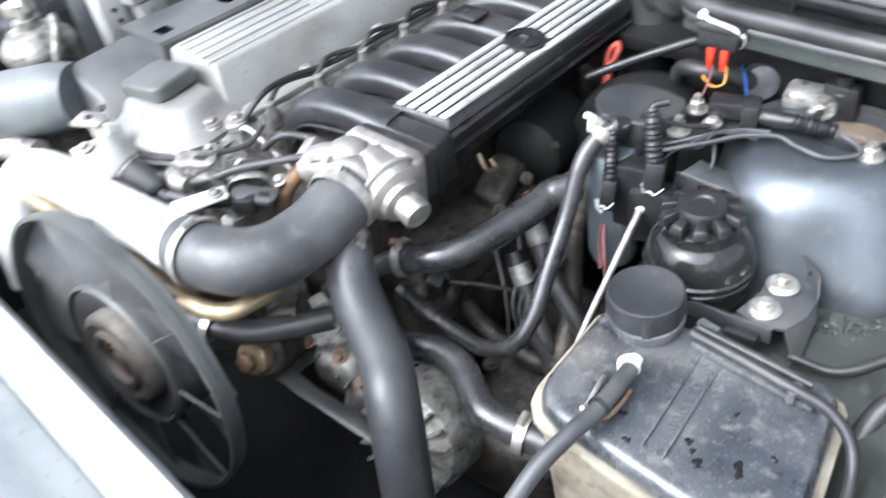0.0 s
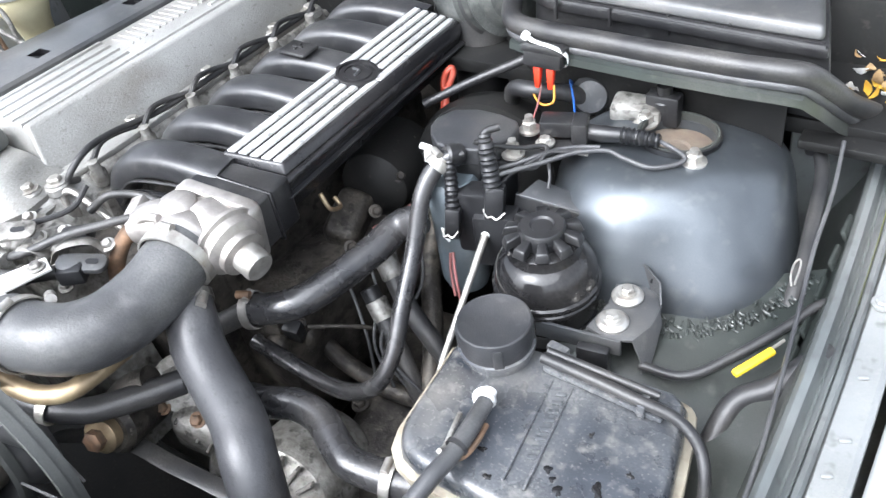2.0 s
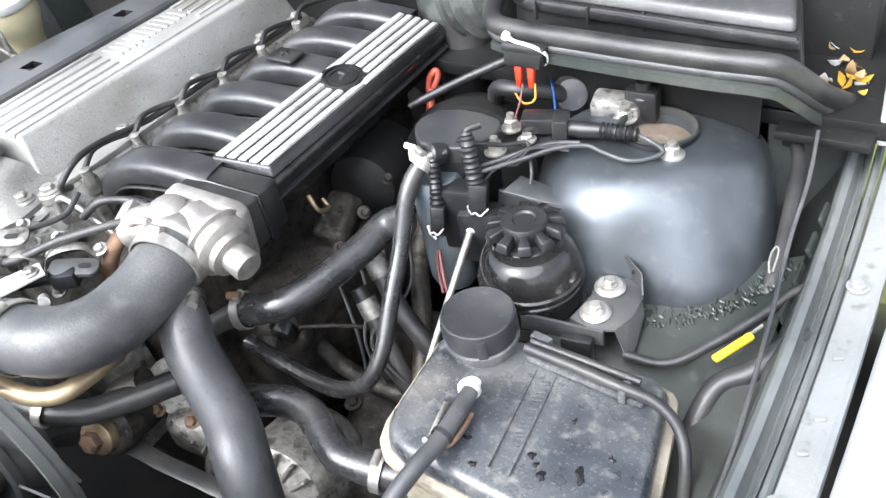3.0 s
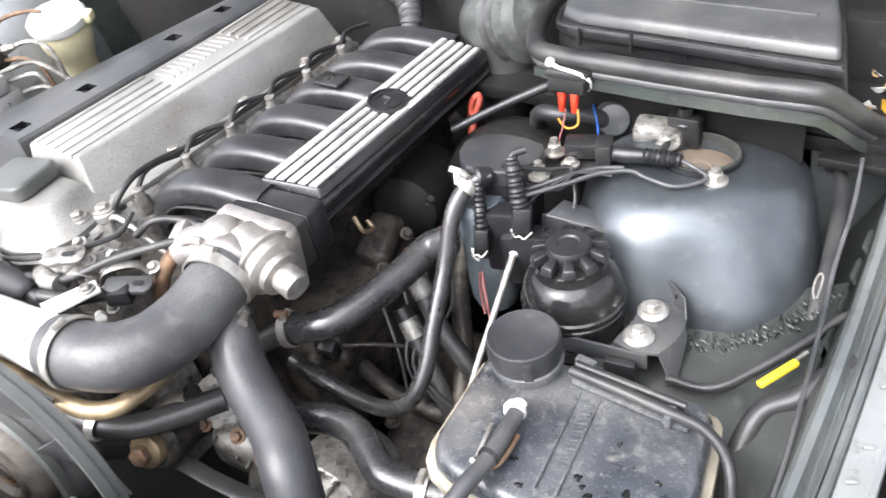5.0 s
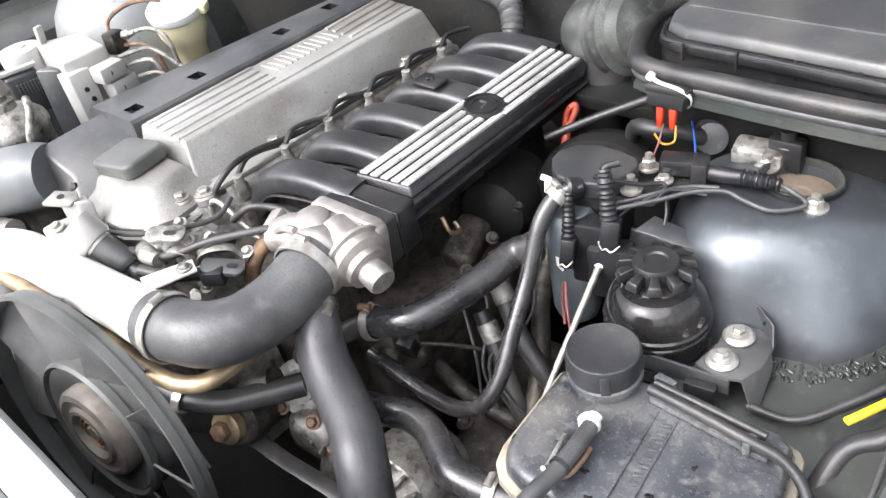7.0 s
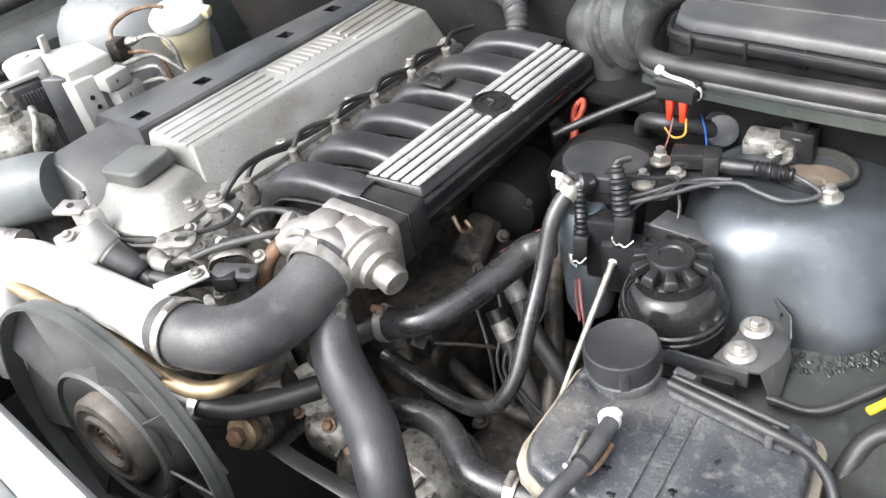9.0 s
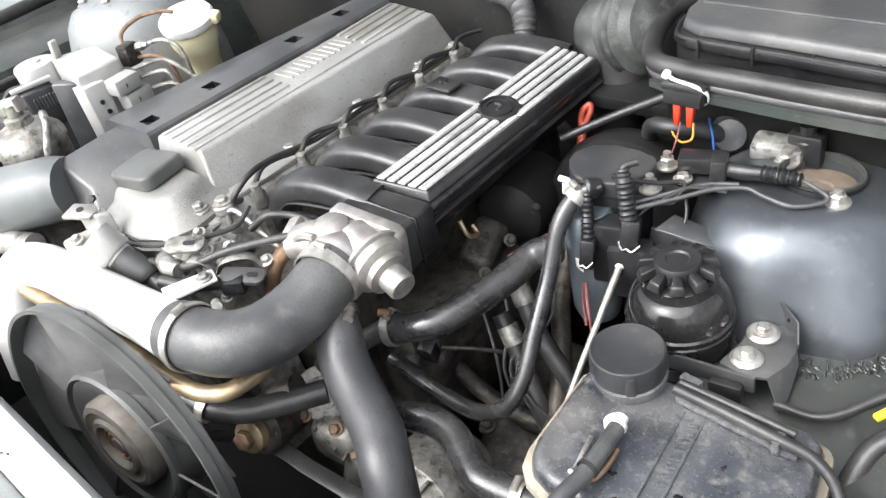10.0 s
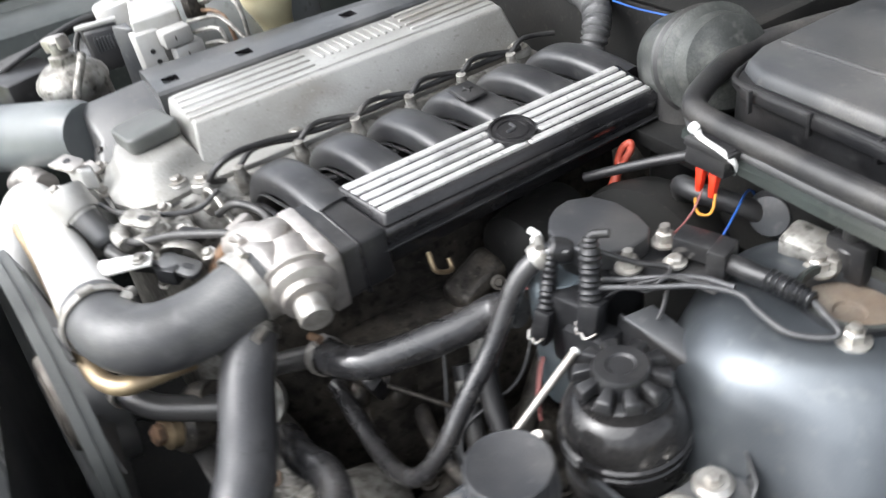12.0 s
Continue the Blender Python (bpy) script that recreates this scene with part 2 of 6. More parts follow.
def block(c, size, m=None, bev=0.002, top=1.0, seg=2):
    bm = bmesh.new()
    bmesh.ops.create_cube(bm, size=1)
    for v in bm.verts:
        k = top if v.co.z > 0 else 1.0
        v.co = Vector((v.co.x * size[0] * k, v.co.y * size[1] * k, v.co.z * size[2]))
    bevel(bm, bev, seg)
    bm.transform(Matrix.Translation(c) @ (m or Matrix()))
    return bm

def hexa(lo, hi, bev=0.003, seg=2):
    """A solid between a lower and an upper ring of corners."""
    bm = bmesh.new()
    a, b = [bm.verts.new(p) for p in lo], [bm.verts.new(p) for p in hi]
    n = len(a)
    bm.faces.new(list(reversed(a)))
    bm.faces.new(b)
    for i in range(n):
        bm.faces.new((a[i], a[(i + 1) % n], b[(i + 1) % n], b[i]))
    bmesh.ops.recalc_face_normals(bm, faces=bm.faces)
    return bevel(bm, bev, seg)

def slab(outline, z0, z1, bev=0.002, m=None, seg=2):
    bm = hexa([(x, y, z0) for x, y in outline], [(x, y, z1) for x, y in outline], bev, seg)
    if m:
        bm.transform(m)
    return bm

def rounded(w, h, r, n=4, cx=0.0, cy=0.0):
    out = []
    for k, (sx, sy) in enumerate(((1, 1), (-1, 1), (-1, -1), (1, -1))):
        for i in range(n + 1):
            a = math.pi / 2 * (k + i / n)
            out.append((cx + sx * (w / 2 - r) + r * math.cos(a), cy + sy * (h / 2 - r) + r * math.sin(a)))
    return out

def lathe(profile, m=None, segs=32):
    bm = bmesh.new()
    rings = []
    for r, z in profile:
        if r < 1e-6:
            rings.append([bm.verts.new((0, 0, z))])
        else:
            rings.append([bm.verts.new((r * math.cos(2 * math.pi * i / segs), r * math.sin(2 * math.pi * i / segs), z)) for i in range(segs)])
    for a, b in zip(rings, rings[1:]):
        for i in range(segs):
            j = (i + 1) % segs
            if len(a) == 1 and len(b) == 1:
                continue
            if len(a) == 1:
                bm.faces.new((a[0], b[i], b[j]))
            elif len(b) == 1:
                bm.faces.new((a[i], a[j], b[0]))
            else:
                bm.faces.new((a[i], a[j], b[j], b[i]))
    if m:
        bm.transform(m)
    return bm

def curve_points(pts, sub):
    p = [Vector(q) for q in pts]
    if len(p) < 3 or sub < 2:
        return p
    ext = [p[0] * 2 - p[1], *p, p[-1] * 2 - p[-2]]
    out = []
    for i in range(1, len(ext) - 2):
        a, b, c, d = ext[i - 1:i + 3]
        for k in range(sub):
            t = k / sub
            out.append(0.5 * (2 * b + (c - a) * t + (2 * a - 5 * b + 4 * c - d) * t * t + (3 * b - a - 3 * c + d) * t ** 3))
    out.append(p[-1])
    return out

def sweep(pts, r, segs=14, sub=7, flat=1.0, cap=True, ribs=None, square=1.0):
    """A tube along a smooth curve; r is one radius, or one for each given point; ribs: (pitch, depth); square under 1 flattens the sides."""
    def wave(v):
        return math.copysign(abs(v) ** square, v)
    c = curve_points(pts, sub)
    n = len(c)
    rs = [r] * n if not isinstance(r, (list, tuple)) else [float(np.interp(i / (n - 1) * (len(r) - 1), range(len(r)), r)) for i in range(n)]
    bm = bmesh.new()
    t0 = (c[1] - c[0]).normalized()
    side = t0.cross(Vector((0, 0, 1)))
    if side.length < 0.1:
        side = t0.cross(Vector((0, 1, 0)))
    side.normalize()
    rings, run = [], 0.0
    for i in range(n):
        t = (c[min(i + 1, n - 1)] - c[max(i - 1, 0)]).normalized()
        side = (side - t * side.dot(t)).normalized()
        up = side.cross(t)
        if i:
            run += (c[i] - c[i - 1]).length
        rad = rs[i] + (ribs[1] * math.sin(2 * math.pi * run / ribs[0]) if ribs else 0)
        rings.append([bm.verts.new(c[i] + side * (rad * wave(math.cos(2 * math.pi * k / segs))) + up * (rad * flat * wave(math.sin(2 * math.pi * k / segs)))) for k in range(segs)])
    for a, b in zip(rings, rings[1:]):
        for k in range(segs):
            bm.faces.new((a[k], a[(k + 1) % segs], b[(k + 1) % segs], b[k]))
    if cap:
        bm.faces.new(list(reversed(rings[0])))
        bm.faces.new(rings[-1])
    return bm

def sheet(rows, thick=0.002):
    """A skin through rows of points, given some thickness."""
    bm = bmesh.new()
    vs = [[bm.verts.new(p) for p in row] for row in rows]
    for a, b in zip(vs, vs[1:]):
        for k in range(len(a) - 1):
            bm.faces.new((a[k], a[k + 1], b[k + 1], b[k]))
    bmesh.ops.recalc_face_normals(bm, faces=bm.faces)
    if thick:
        bmesh.ops.solidify(bm, geom=bm.faces[:], thickness=thick)
    return bm

def loft(rings, closed=True):
    """A skin through rings of as many points each, closed at the ends."""
    bm = bmesh.new()
    vs = [[bm.verts.new(p) for p in r] for r in rings]
    n = len(vs[0])
    for a, b in zip(vs, vs[1:]):
        for k in range(n):
            bm.faces.new((a[k], a[(k + 1) % n], b[(k + 1) % n], b[k]))
    if closed:
        bm.faces.new(list(reversed(vs[0])))
        bm.faces.new(vs[-1])
    return bm

def ring(p, d, r, w=0.012, th=0.0018):
    return lathe([(r, -w / 2), (r + th, -w / 2), (r + th, w / 2), (r, w / 2), (r, -w / 2)], axis(p, d), 28)

def hexbolt(p, d=(0, 0, 1), r=0.0075, washer=0.012, h=0.007, stud=0.0):
    a = axis(p, d)
    bm = lathe([(0, -0.001), (washer, -0.001), (washer, 0.0015), (r * 0.9, 0.002), (0, 0.002)], a, 20)
    b = lathe([(r, 0.002), (r, h), (r * 0.8, h + 0.0015), (0, h + 0.0015)], a, 6)
    bms = [bm, b]
    if stud:
        bms.append(lathe([(r * 0.55, h), (r * 0.55, h + stud), (0, h + stud + 0.001)], a, 12))
    return join(*bms)

def hose(name, pts, r, material, label, clamps=(), segs=18, sub=8, ribs=None, flat=1.0, category="hose"):
    """A hose with worm-drive clamps at the given fractions of its length."""
    h = thing(name, pts[0], label, category)
    part("tube", sweep(pts, r, segs, sub, flat, True, ribs), material, h)
    c = curve_points(pts, sub)
    r0 = r if not isinstance(r, (list, tuple)) else max(r)
    for f in clamps:
        i = min(max(int(f * (len(c) - 1)), 1), len(c) - 2)
        d = c[i + 1] - c[i - 1]
        k = part("clamp", ring(c[i], d, r0 + 0.0022, 0.011), M_ZINC, h, "bright steel band clamp")
        sd = d.normalized().cross(Vector((0, 0, 1))).normalized()
        part("screw", lathe([(0, -0.008), (0.0045, -0.008), (0.0045, 0.008), (0, 0.008)], axis(c[i] + Vector((0, 0, r0 + 0.004)), sd), 10), M_ZINC, k)
    return h

# ---- ground and surroundings ----
g = bmesh.new()
bmesh.ops.create_grid(g, x_segments=40, y_segments=40, size=60)
for v in g.verts:
    v.co.z = 0.05 * noise.noise(v.co * 0.3) - 0.02
solo("ground", g, M_GRASS, "short green and yellowing grass around the car", "ground", kind="structure")

# ---- car body ----
body = thing("car_body", (0, 0, 0.3), "open engine bay of a dark green-grey car", "car body")
Y0, Y1 = -0.62, 0.46

def along_y(section, y0, y1, n=8, thick=0.002, bow=0.0):
    return sheet([[(x + bow * ((i / n - 0.5) ** 2 * 4), y0 + (y1 - y0) * i / n, z) for x, z in section] for i in range(n + 1)], thick)

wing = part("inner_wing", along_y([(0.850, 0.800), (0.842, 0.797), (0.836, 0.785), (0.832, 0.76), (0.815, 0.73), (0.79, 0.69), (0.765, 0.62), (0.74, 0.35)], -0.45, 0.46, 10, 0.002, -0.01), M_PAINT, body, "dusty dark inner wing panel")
for k in range(5):
    part("wing_rib", block((0.833, 0.255 - 0.048 * k, 0.792 - 0.004 * k), (0.016, 0.034, 0.006), pose(0, 0, 0, 0, 62, 0), 0.003), M_PAINT, wing, "pressed rectangle in the panel")
part("rain_gutter", along_y([(0.846, 0.790), (0.847, 0.802), (0.851, 0.807), (0.856, 0.806), (0.859, 0.797), (0.863, 0.794), (0.867, 0.797), (0.869, 0.806), (0.872, 0.810)], -0.55, 0.42, 10, 0.0015, -0.02), M_GUTTER, body, "folded dark grey gutter edge")
part("gutter_bead", along_y([(0.872, 0.806), (0.874, 0.813), (0.878, 0.814), (0.881, 0.810)], -0.55, 0.42, 10, 0.0015, -0.018), M_GUTTER, body, "raised bead of the gutter")
flange = part("wing_flange", along_y([(0.880, 0.804), (0.883, 0.811), (0.906, 0.814), (0.911, 0.811), (0.912, 0.79)], -0.58, 0.42, 10, 0.002, -0.014), M_FENDER, body, "grey painted wing flange")
for y in (-0.32, -0.13, 0.131):
    part("flange_bolt", hexbolt((0.8885, y, 0.8145), r=0.0075, washer=0.0105, h=0.004), M_FENDER, flange)
for y, x in ((-0.036, 0.896), (0.035, 0.893), (-0.075, 0.892)):
    part("flange_clip", block((x, y, 0.815), (0.009, 0.004, 0.003), pose(0, 0, 0, 0, 0, 25), 0.001), M_FENDER, flange)
# white sky mirrored in the darker wing is put into its base colour
part("outer_wing", along_y([(0.920, 0.72), (0.920, 0.80), (0.930, 0.817), (0.975, 0.822), (1.02, 0.80), (1.06, 0.73), (1.075, 0.60), (1.06, 0.40)], -0.60, 0.80, 12, 0.002, -0.02), M_SLAM, body, "glossy outer wing with pale sky reflection in its colour")

slam = part("front_crossmember", sheet([[(-0.95 + 1.88 * i / 16, y, z + 0.012 * math.sin(i)) for y, z in ((-0.474, 0.70), (-0.474, 0.832), (-0.482, 0.845), (-0.505, 0.848), (-0.519, 0.842), (-0.522, 0.80))] for i in [0]] + [[(-0.95 + 1.88 * i / 16, y, z) for y, z in ((-0.474, 0.70), (-0.474, 0.832), (-0.482, 0.845), (-0.505, 0.848), (-0.519, 0.842), (-0.522, 0.80))] for i in range(1, 17)]), M_SLAM, body, "pale front crossmember")
part("grille_shelf", sheet([[(-0.95 + 1.88 * i / 16, y, z) for y, z in ((-0.523, 0.795), (-0.54, 0.80), (-0.56, 0.815), (-0.60, 0.822), (-0.64, 0.80), (-0.70, 0.72), (-0.74, 0.55), (-0.74, 0.3))] for i in range(17)]), M_FENDER, body, "grey-green front panel")
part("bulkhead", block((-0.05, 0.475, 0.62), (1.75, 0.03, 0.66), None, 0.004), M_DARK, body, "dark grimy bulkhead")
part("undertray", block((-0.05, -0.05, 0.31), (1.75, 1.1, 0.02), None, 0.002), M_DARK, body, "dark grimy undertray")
part("front_wall", block((-0.05, -0.50, 0.52), (1.72, 0.03, 0.42), None, 0.004), M_GREYPLAST, body, "dark radiator backing")
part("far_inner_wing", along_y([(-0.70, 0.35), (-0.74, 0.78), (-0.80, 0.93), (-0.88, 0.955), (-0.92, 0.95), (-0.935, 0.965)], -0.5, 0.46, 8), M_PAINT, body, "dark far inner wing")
part("far_gutter", sweep([(-0.95, -0.55, 0.97), (-0.955, 0.0, 0.985), (-0.96, 0.6, 0.995)], 0.014), M_RUBBERD, body, "black rubber strip")
part("far_wing", along_y([(-0.965, 0.93), (-0.985, 0.985), (-1.06, 1.0), (-1.16, 0.97), (-1.2, 0.75), (-1.2, 0.4)], -0.60, 0.90, 8), M_FENDER, body, "grey far outer wing")

for x, y in ((0.90, 0.2), (-0.98, 0.2)):
    w = part("wheel", lathe([(0, -0.09), (0.18, -0.09), (0.19, -0.1), (0.30, -0.1), (0.315, -0.08), (0.315, 0.08), (0.30, 0.1), (0.19, 0.1), (0.18, 0.09), (0, 0.09)], axis((x, y, 0.31), (1, 0, 0)), 40), M_RUBBERD, body, "black tyre")

part("bonnet", sheet([[(x, 0.66 - 0.40 * k + 0.05 * math.sin(3.1 * k), 1.06 + 1.10 * k) for x in (-0.95, -0.6, -0.2, 0.2, 0.6, 0.92)] for k in (0, 0.2, 0.4, 0.6, 0.8, 1.0)], 0.03), M_DARK, body, "raised bonnet with a dark underside")
for x in (-0.86, 0.83):
    part("bonnet_strut", sweep([(x, 0.50, 0.95), (x, 0.54, 1.35)], 0.012, 12, 1), M_BLACK, body)

# strut tower: a pressed dome with a rimmed top opening
TM = pose(0.647, 0.247, 0.866, -4, 2, 0)
def squared(bm, m, amount, corner):
    """Press a lathed dome towards a rounded square below its shoulder."""
    inv = m.inverted()
    for v in bm.verts:
        q = inv @ v.co
        k = min(max((-q.z - 0.004) / 0.05, 0), 1)
        a = math.atan2(q.y, q.x) - radians(corner)
        r = 1 + k * (amount * math.cos(4 * a) - 0.6 * amount * math.exp(-((math.degrees(a) % 360 - 315) / 16) ** 2))
        side = math.exp(-((math.degrees(math.atan2(q.y, q.x)) + 42) / 44) ** 2)
        r *= 1 + side * (-0.24 + 0.36 * min(max(-q.z / 0.115, 0), 1)) * min(max((math.hypot(q.x, q.y) - 0.06) / 0.05, 0), 1)
        v.co = m @ Vector((q.x * r, q.y * r, q.z))
    return bm
tower = part("strut_tower", squared(lathe([(0.040, -0.02), (0.040, 0.002), (0.048, 0.003), (0.070, 0.001), (0.092, -0.003), (0.108, -0.009), (0.121, -0.018), (0.131, -0.031), (0.138, -0.048), (0.143, -0.07), (0.147, -0.095), (0.151, -0.12), (0.156, -0.16), (0.160, -0.4)], TM, 96), TM, 0.045, -28), M_TOWER, body, "dusty dark painted strut tower dome")
part("tower_well", lathe([(0, -0.012), (0.012, -0.012), (0.014, -0.009), (0.041, -0.009)], TM, 32), M_RUSTPAN, tower, "dusty brown strut top")
part("tower_rim", lathe([(0.0405, -0.006), (0.0405, 0.011), (0.0425, 0.012), (0.0445, 0.011), (0.0455, 0.002)], TM, 48), M_PAINT, tower, "raised dark rim")
part("tower_rim", lathe([(0.041, -0.006), (0.046, 0.002), (0.0465, 0.009), (0.0435, 0.010), (0.042, -0.006)], TM, 44), M_BLACK, tower)
for p in ((0.679, 0.207, 0.870), (0.602, 0.262, 0.868)):
    part("strut_nut", hexbolt(p, (0, 0, 1), 0.009, 0.014, 0.010, 0.006), M_ZINC, tower, "zinc flanged strut nut")
part("stud", lathe([(0.005, -0.02), (0.005, 0.02), (0.004, 0.022), (0, 0.022)], pose(0.668, 0.312, 0.862), 14), M_ZINC, tower, "zinc threaded stud")
seam = bmesh.new()
for i in range(420):
    deg = 222 + 118 * i / 419
    a = radians(deg)
    wide = 0.150 + 0.022 * math.exp(-((deg - 318) / 44) ** 2)
    b = block((0, 0, 0), (0.0026, 0.0085, 0.004), pose(0, 0, 0, 20 * random.random(), 30 * random.random(), 90 * random.random()), 0.002, seg=1)
    sx = 0.648 + (wide + 0.028 * random.random()) * math.cos(a)
    b.transform(Matrix.Translation((sx, 0.247 + (wide + 0.028 * random.random()) * math.sin(a), 0.7485 + 0.36 * max(sx - 0.735, 0) + 0.004 * random.random())))
    seam = join(seam, b)
part("sealant_seam", seam, M_PAINT, tower, "rough brushed seam sealer")
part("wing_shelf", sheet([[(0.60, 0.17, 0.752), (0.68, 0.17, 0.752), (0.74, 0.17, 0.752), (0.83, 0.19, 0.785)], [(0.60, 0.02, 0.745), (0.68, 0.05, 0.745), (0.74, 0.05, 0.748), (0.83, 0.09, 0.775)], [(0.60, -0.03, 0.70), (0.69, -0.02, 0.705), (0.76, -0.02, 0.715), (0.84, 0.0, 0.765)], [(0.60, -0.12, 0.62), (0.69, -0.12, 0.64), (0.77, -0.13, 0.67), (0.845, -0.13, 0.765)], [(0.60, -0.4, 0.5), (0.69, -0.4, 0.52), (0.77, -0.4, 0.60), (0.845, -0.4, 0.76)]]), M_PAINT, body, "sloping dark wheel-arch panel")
TM2 = pose(-0.56, 0.12, 1.035, -2, -4, 0)
tower2 = part("strut_tower", lathe([(0.036, -0.02), (0.036, 0.002), (0.05, 0.003), (0.08, -0.002), (0.105, -0.012), (0.122, -0.035), (0.132, -0.07), (0.142, -0.14), (0.15, -0.4)], TM2, 48), M_FENDER, body, "dusty blue-grey far strut tower dome")
part("tower_well", lathe([(0, -0.02), (0.037, -0.02)], TM2, 32), M_GRIME, tower2)
part("tower_rim", lathe([(0.045, 0.0), (0.05, 0.003), (0.05, 0.012), (0.047, 0.012), (0.046, -0.004)], TM2, 40), M_RUBBERD, tower2)
for p in ((-0.605, 0.055, 1.029), (-0.52, 0.06, 1.034)):
    part("strut_nut", hexbolt(p, (0, 0, 1), 0.008, 0.012, 0.009, 0.005), M_ZINC, tower2)

# cowl, its rubber seal and the filter housing behind
SEAL = [(0.420, 0.62, 0.958), (0.372, 0.472, 0.956), (0.368, 0.414, 0.955), (0.388, 0.346, 0.955), (0.420, 0.293, 0.955), (0.47, 0.279, 0.955), (0.535, 0.275, 0.955), (0.60, 0.271, 0.955), (0.697, 0.268, 0.955), (0.745, 0.268, 0.956), (0.767, 0.275, 0.951), (0.783, 0.295, 0.929), (0.799, 0.330, 0.895), (0.817, 0.370, 0.864), (0.831, 0.405, 0.839)]
part("cowl_panel", sheet([[(x, y + 0.004 + 0.030 * k, z - 0.012 - 0.045 * k) for x, y, z in SEAL[4:]] for k in (0, 0.3, 0.7, 1.0)], 0.003), M_PAINT, body, "dark green-grey cowl flange")
# solid near-black sheet: the recess shade is put into its colour
part("cowl_back", sheet([[(x, y + 0.034, z - 0.057 - 0.10 * k) for x, y, z in ((0.30, 0.40, 0.955), *SEAL[4:10])] for k in (0, 0.5, 1.0)], 0.003), M_DARK, body, "dark sheet painted as the shade below the cowl flange")
part("wing_end_wall", sheet([[(0.745, 0.33, 0.90), (0.79, 0.375, 0.875), (0.825, 0.41, 0.84), (0.846, 0.425, 0.815)], [(0.745, 0.345, 0.80), (0.79, 0.385, 0.79), (0.825, 0.415, 0.785), (0.846, 0.428, 0.785)], [(0.745, 0.35, 0.6), (0.79, 0.385, 0.6), (0.825, 0.415, 0.6), (0.846, 0.43, 0.6)]], 0.003), M_GUTTER, body, "dark end wall of the wing")
part("cowl_ledge", sheet([[(x, y + 0.002, z - 0.013) for x, y, z in SEAL[4:]], [(x, y - 0.016, z - 0.019) for x, y, z in SEAL[4:]], [(x, y - 0.018, z - 0.027) for x, y, z in SEAL[4:]]], 0.0015), M_PAINT, body)
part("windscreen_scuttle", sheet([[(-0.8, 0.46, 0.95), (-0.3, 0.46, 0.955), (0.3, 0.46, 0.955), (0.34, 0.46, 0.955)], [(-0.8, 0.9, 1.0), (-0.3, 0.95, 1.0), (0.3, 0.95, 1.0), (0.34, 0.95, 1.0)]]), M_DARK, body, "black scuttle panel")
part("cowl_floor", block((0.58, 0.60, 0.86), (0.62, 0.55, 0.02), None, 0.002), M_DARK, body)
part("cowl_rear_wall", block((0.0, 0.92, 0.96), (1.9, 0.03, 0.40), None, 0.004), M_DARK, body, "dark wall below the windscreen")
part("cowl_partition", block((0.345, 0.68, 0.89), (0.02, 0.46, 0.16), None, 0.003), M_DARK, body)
seal = thing("cowl_seal", (0.5, 0.29, 0.94), "thick black rubber weatherstrip on the cowl edge", "rubber seal")
part("bulb", sweep(SEAL, 0.0125, 14, 8), M_RUBBERD, seal)
part("lip", sweep([(x, y - 0.005, z - 0.013) for x, y, z in SEAL[2:]], 0.006, 10, 8), M_RUBBER, seal)

lid = thing("filter_housing", (0.6, 0.4, 0.9), "black plastic cabin filter housing with ribbed lid", "filter housing")
OUT = [(0.400, 0.60), (0.402, 0.385), (0.415, 0.348), (0.445, 0.331), (0.563, 0.322), (0.681, 0.310), (0.776, 0.302), (0.755, 0.39), (0.695, 0.60)]
part("base", hexa([(0.6 + (x - 0.6) * 1.06, y + 0.015, 0.875) for x, y in OUT], [(x, y + 0.008, 0.958) for x, y in OUT], 0.004), M_BLACK, lid)
part("rim", hexa([(x, y, 0.955) for x, y in OUT], [(x, y, 0.968) for x, y in OUT], 0.003), M_BLACK, lid)
part("lid", hexa([(0.6 + (x - 0.6) * 0.965, 0.45 + (y - 0.45) * 0.93, 0.968) for x, y in OUT], [(0.6 + (x - 0.6) * 0.94, 0.45 + (y - 0.45) * 0.88, 0.984) for x, y in OUT], 0.006, 3), M_GREYPLAST, lid, "dusty dark lid")
part("ridge", block((0.575, 0.398, 0.985), (0.30, 0.007, 0.004), pose(0, 0, 0, 0, 0, -4), 0.0015), M_GREYPLAST, lid)
part("lip", sweep([(0.408, 0.40, 0.967), (0.418, 0.353, 0.967), (0.447, 0.336, 0.967), (0.563, 0.327, 0.967), (0.681, 0.315, 0.967), (0.772, 0.307, 0.967)], 0.0035, 8, 5), M_BLACK, lid, "raised edge lip")
for x in (0.46, 0.53, 0.60, 0.67, 0.74):
    part("clip", block((x, 0.325, 0.96), (0.004, 0.006, 0.024), None, 0.001), M_BLACK, lid)
duct = thing("air_duct", (0.28, 0.43, 0.9), "black corrugated rubber air duct", "duct")
DX = axis((0.285, 0.415, 0.925), (0.82, -0.18, 0.25))
part("bellows", lathe([(0, -0.062), (0.022, -0.059), (0.042, -0.046), (0.054, -0.026), (0.058, -0.004), (0.057, 0.014), (0.050, 0.020), (0.050, 0.025), (0.059, 0.030), (0.061, 0.036), (0.052, 0.042), (0.052, 0.047), (0.063, 0.052), (0.065, 0.058), (0.055, 0.064), (0.052, 0.085), (0.02, 0.095), (0, 0.095)], DX, 44), M_DUCT, duct, "dusty rubber bulb with two folds")
part("collar", lathe([(0.0605, 0.0295), (0.064, 0.033), (0.0605, 0.0365)], DX, 44), M_RUBBERD, duct)
part("lower_boot", sweep([(0.300, 0.405, 0.90), (0.298, 0.40, 0.86), (0.290, 0.40, 0.80), (0.285, 0.40, 0.74)], [0.045, 0.043, 0.040, 0.040], 24, 8), M_RUBBERD, duct)

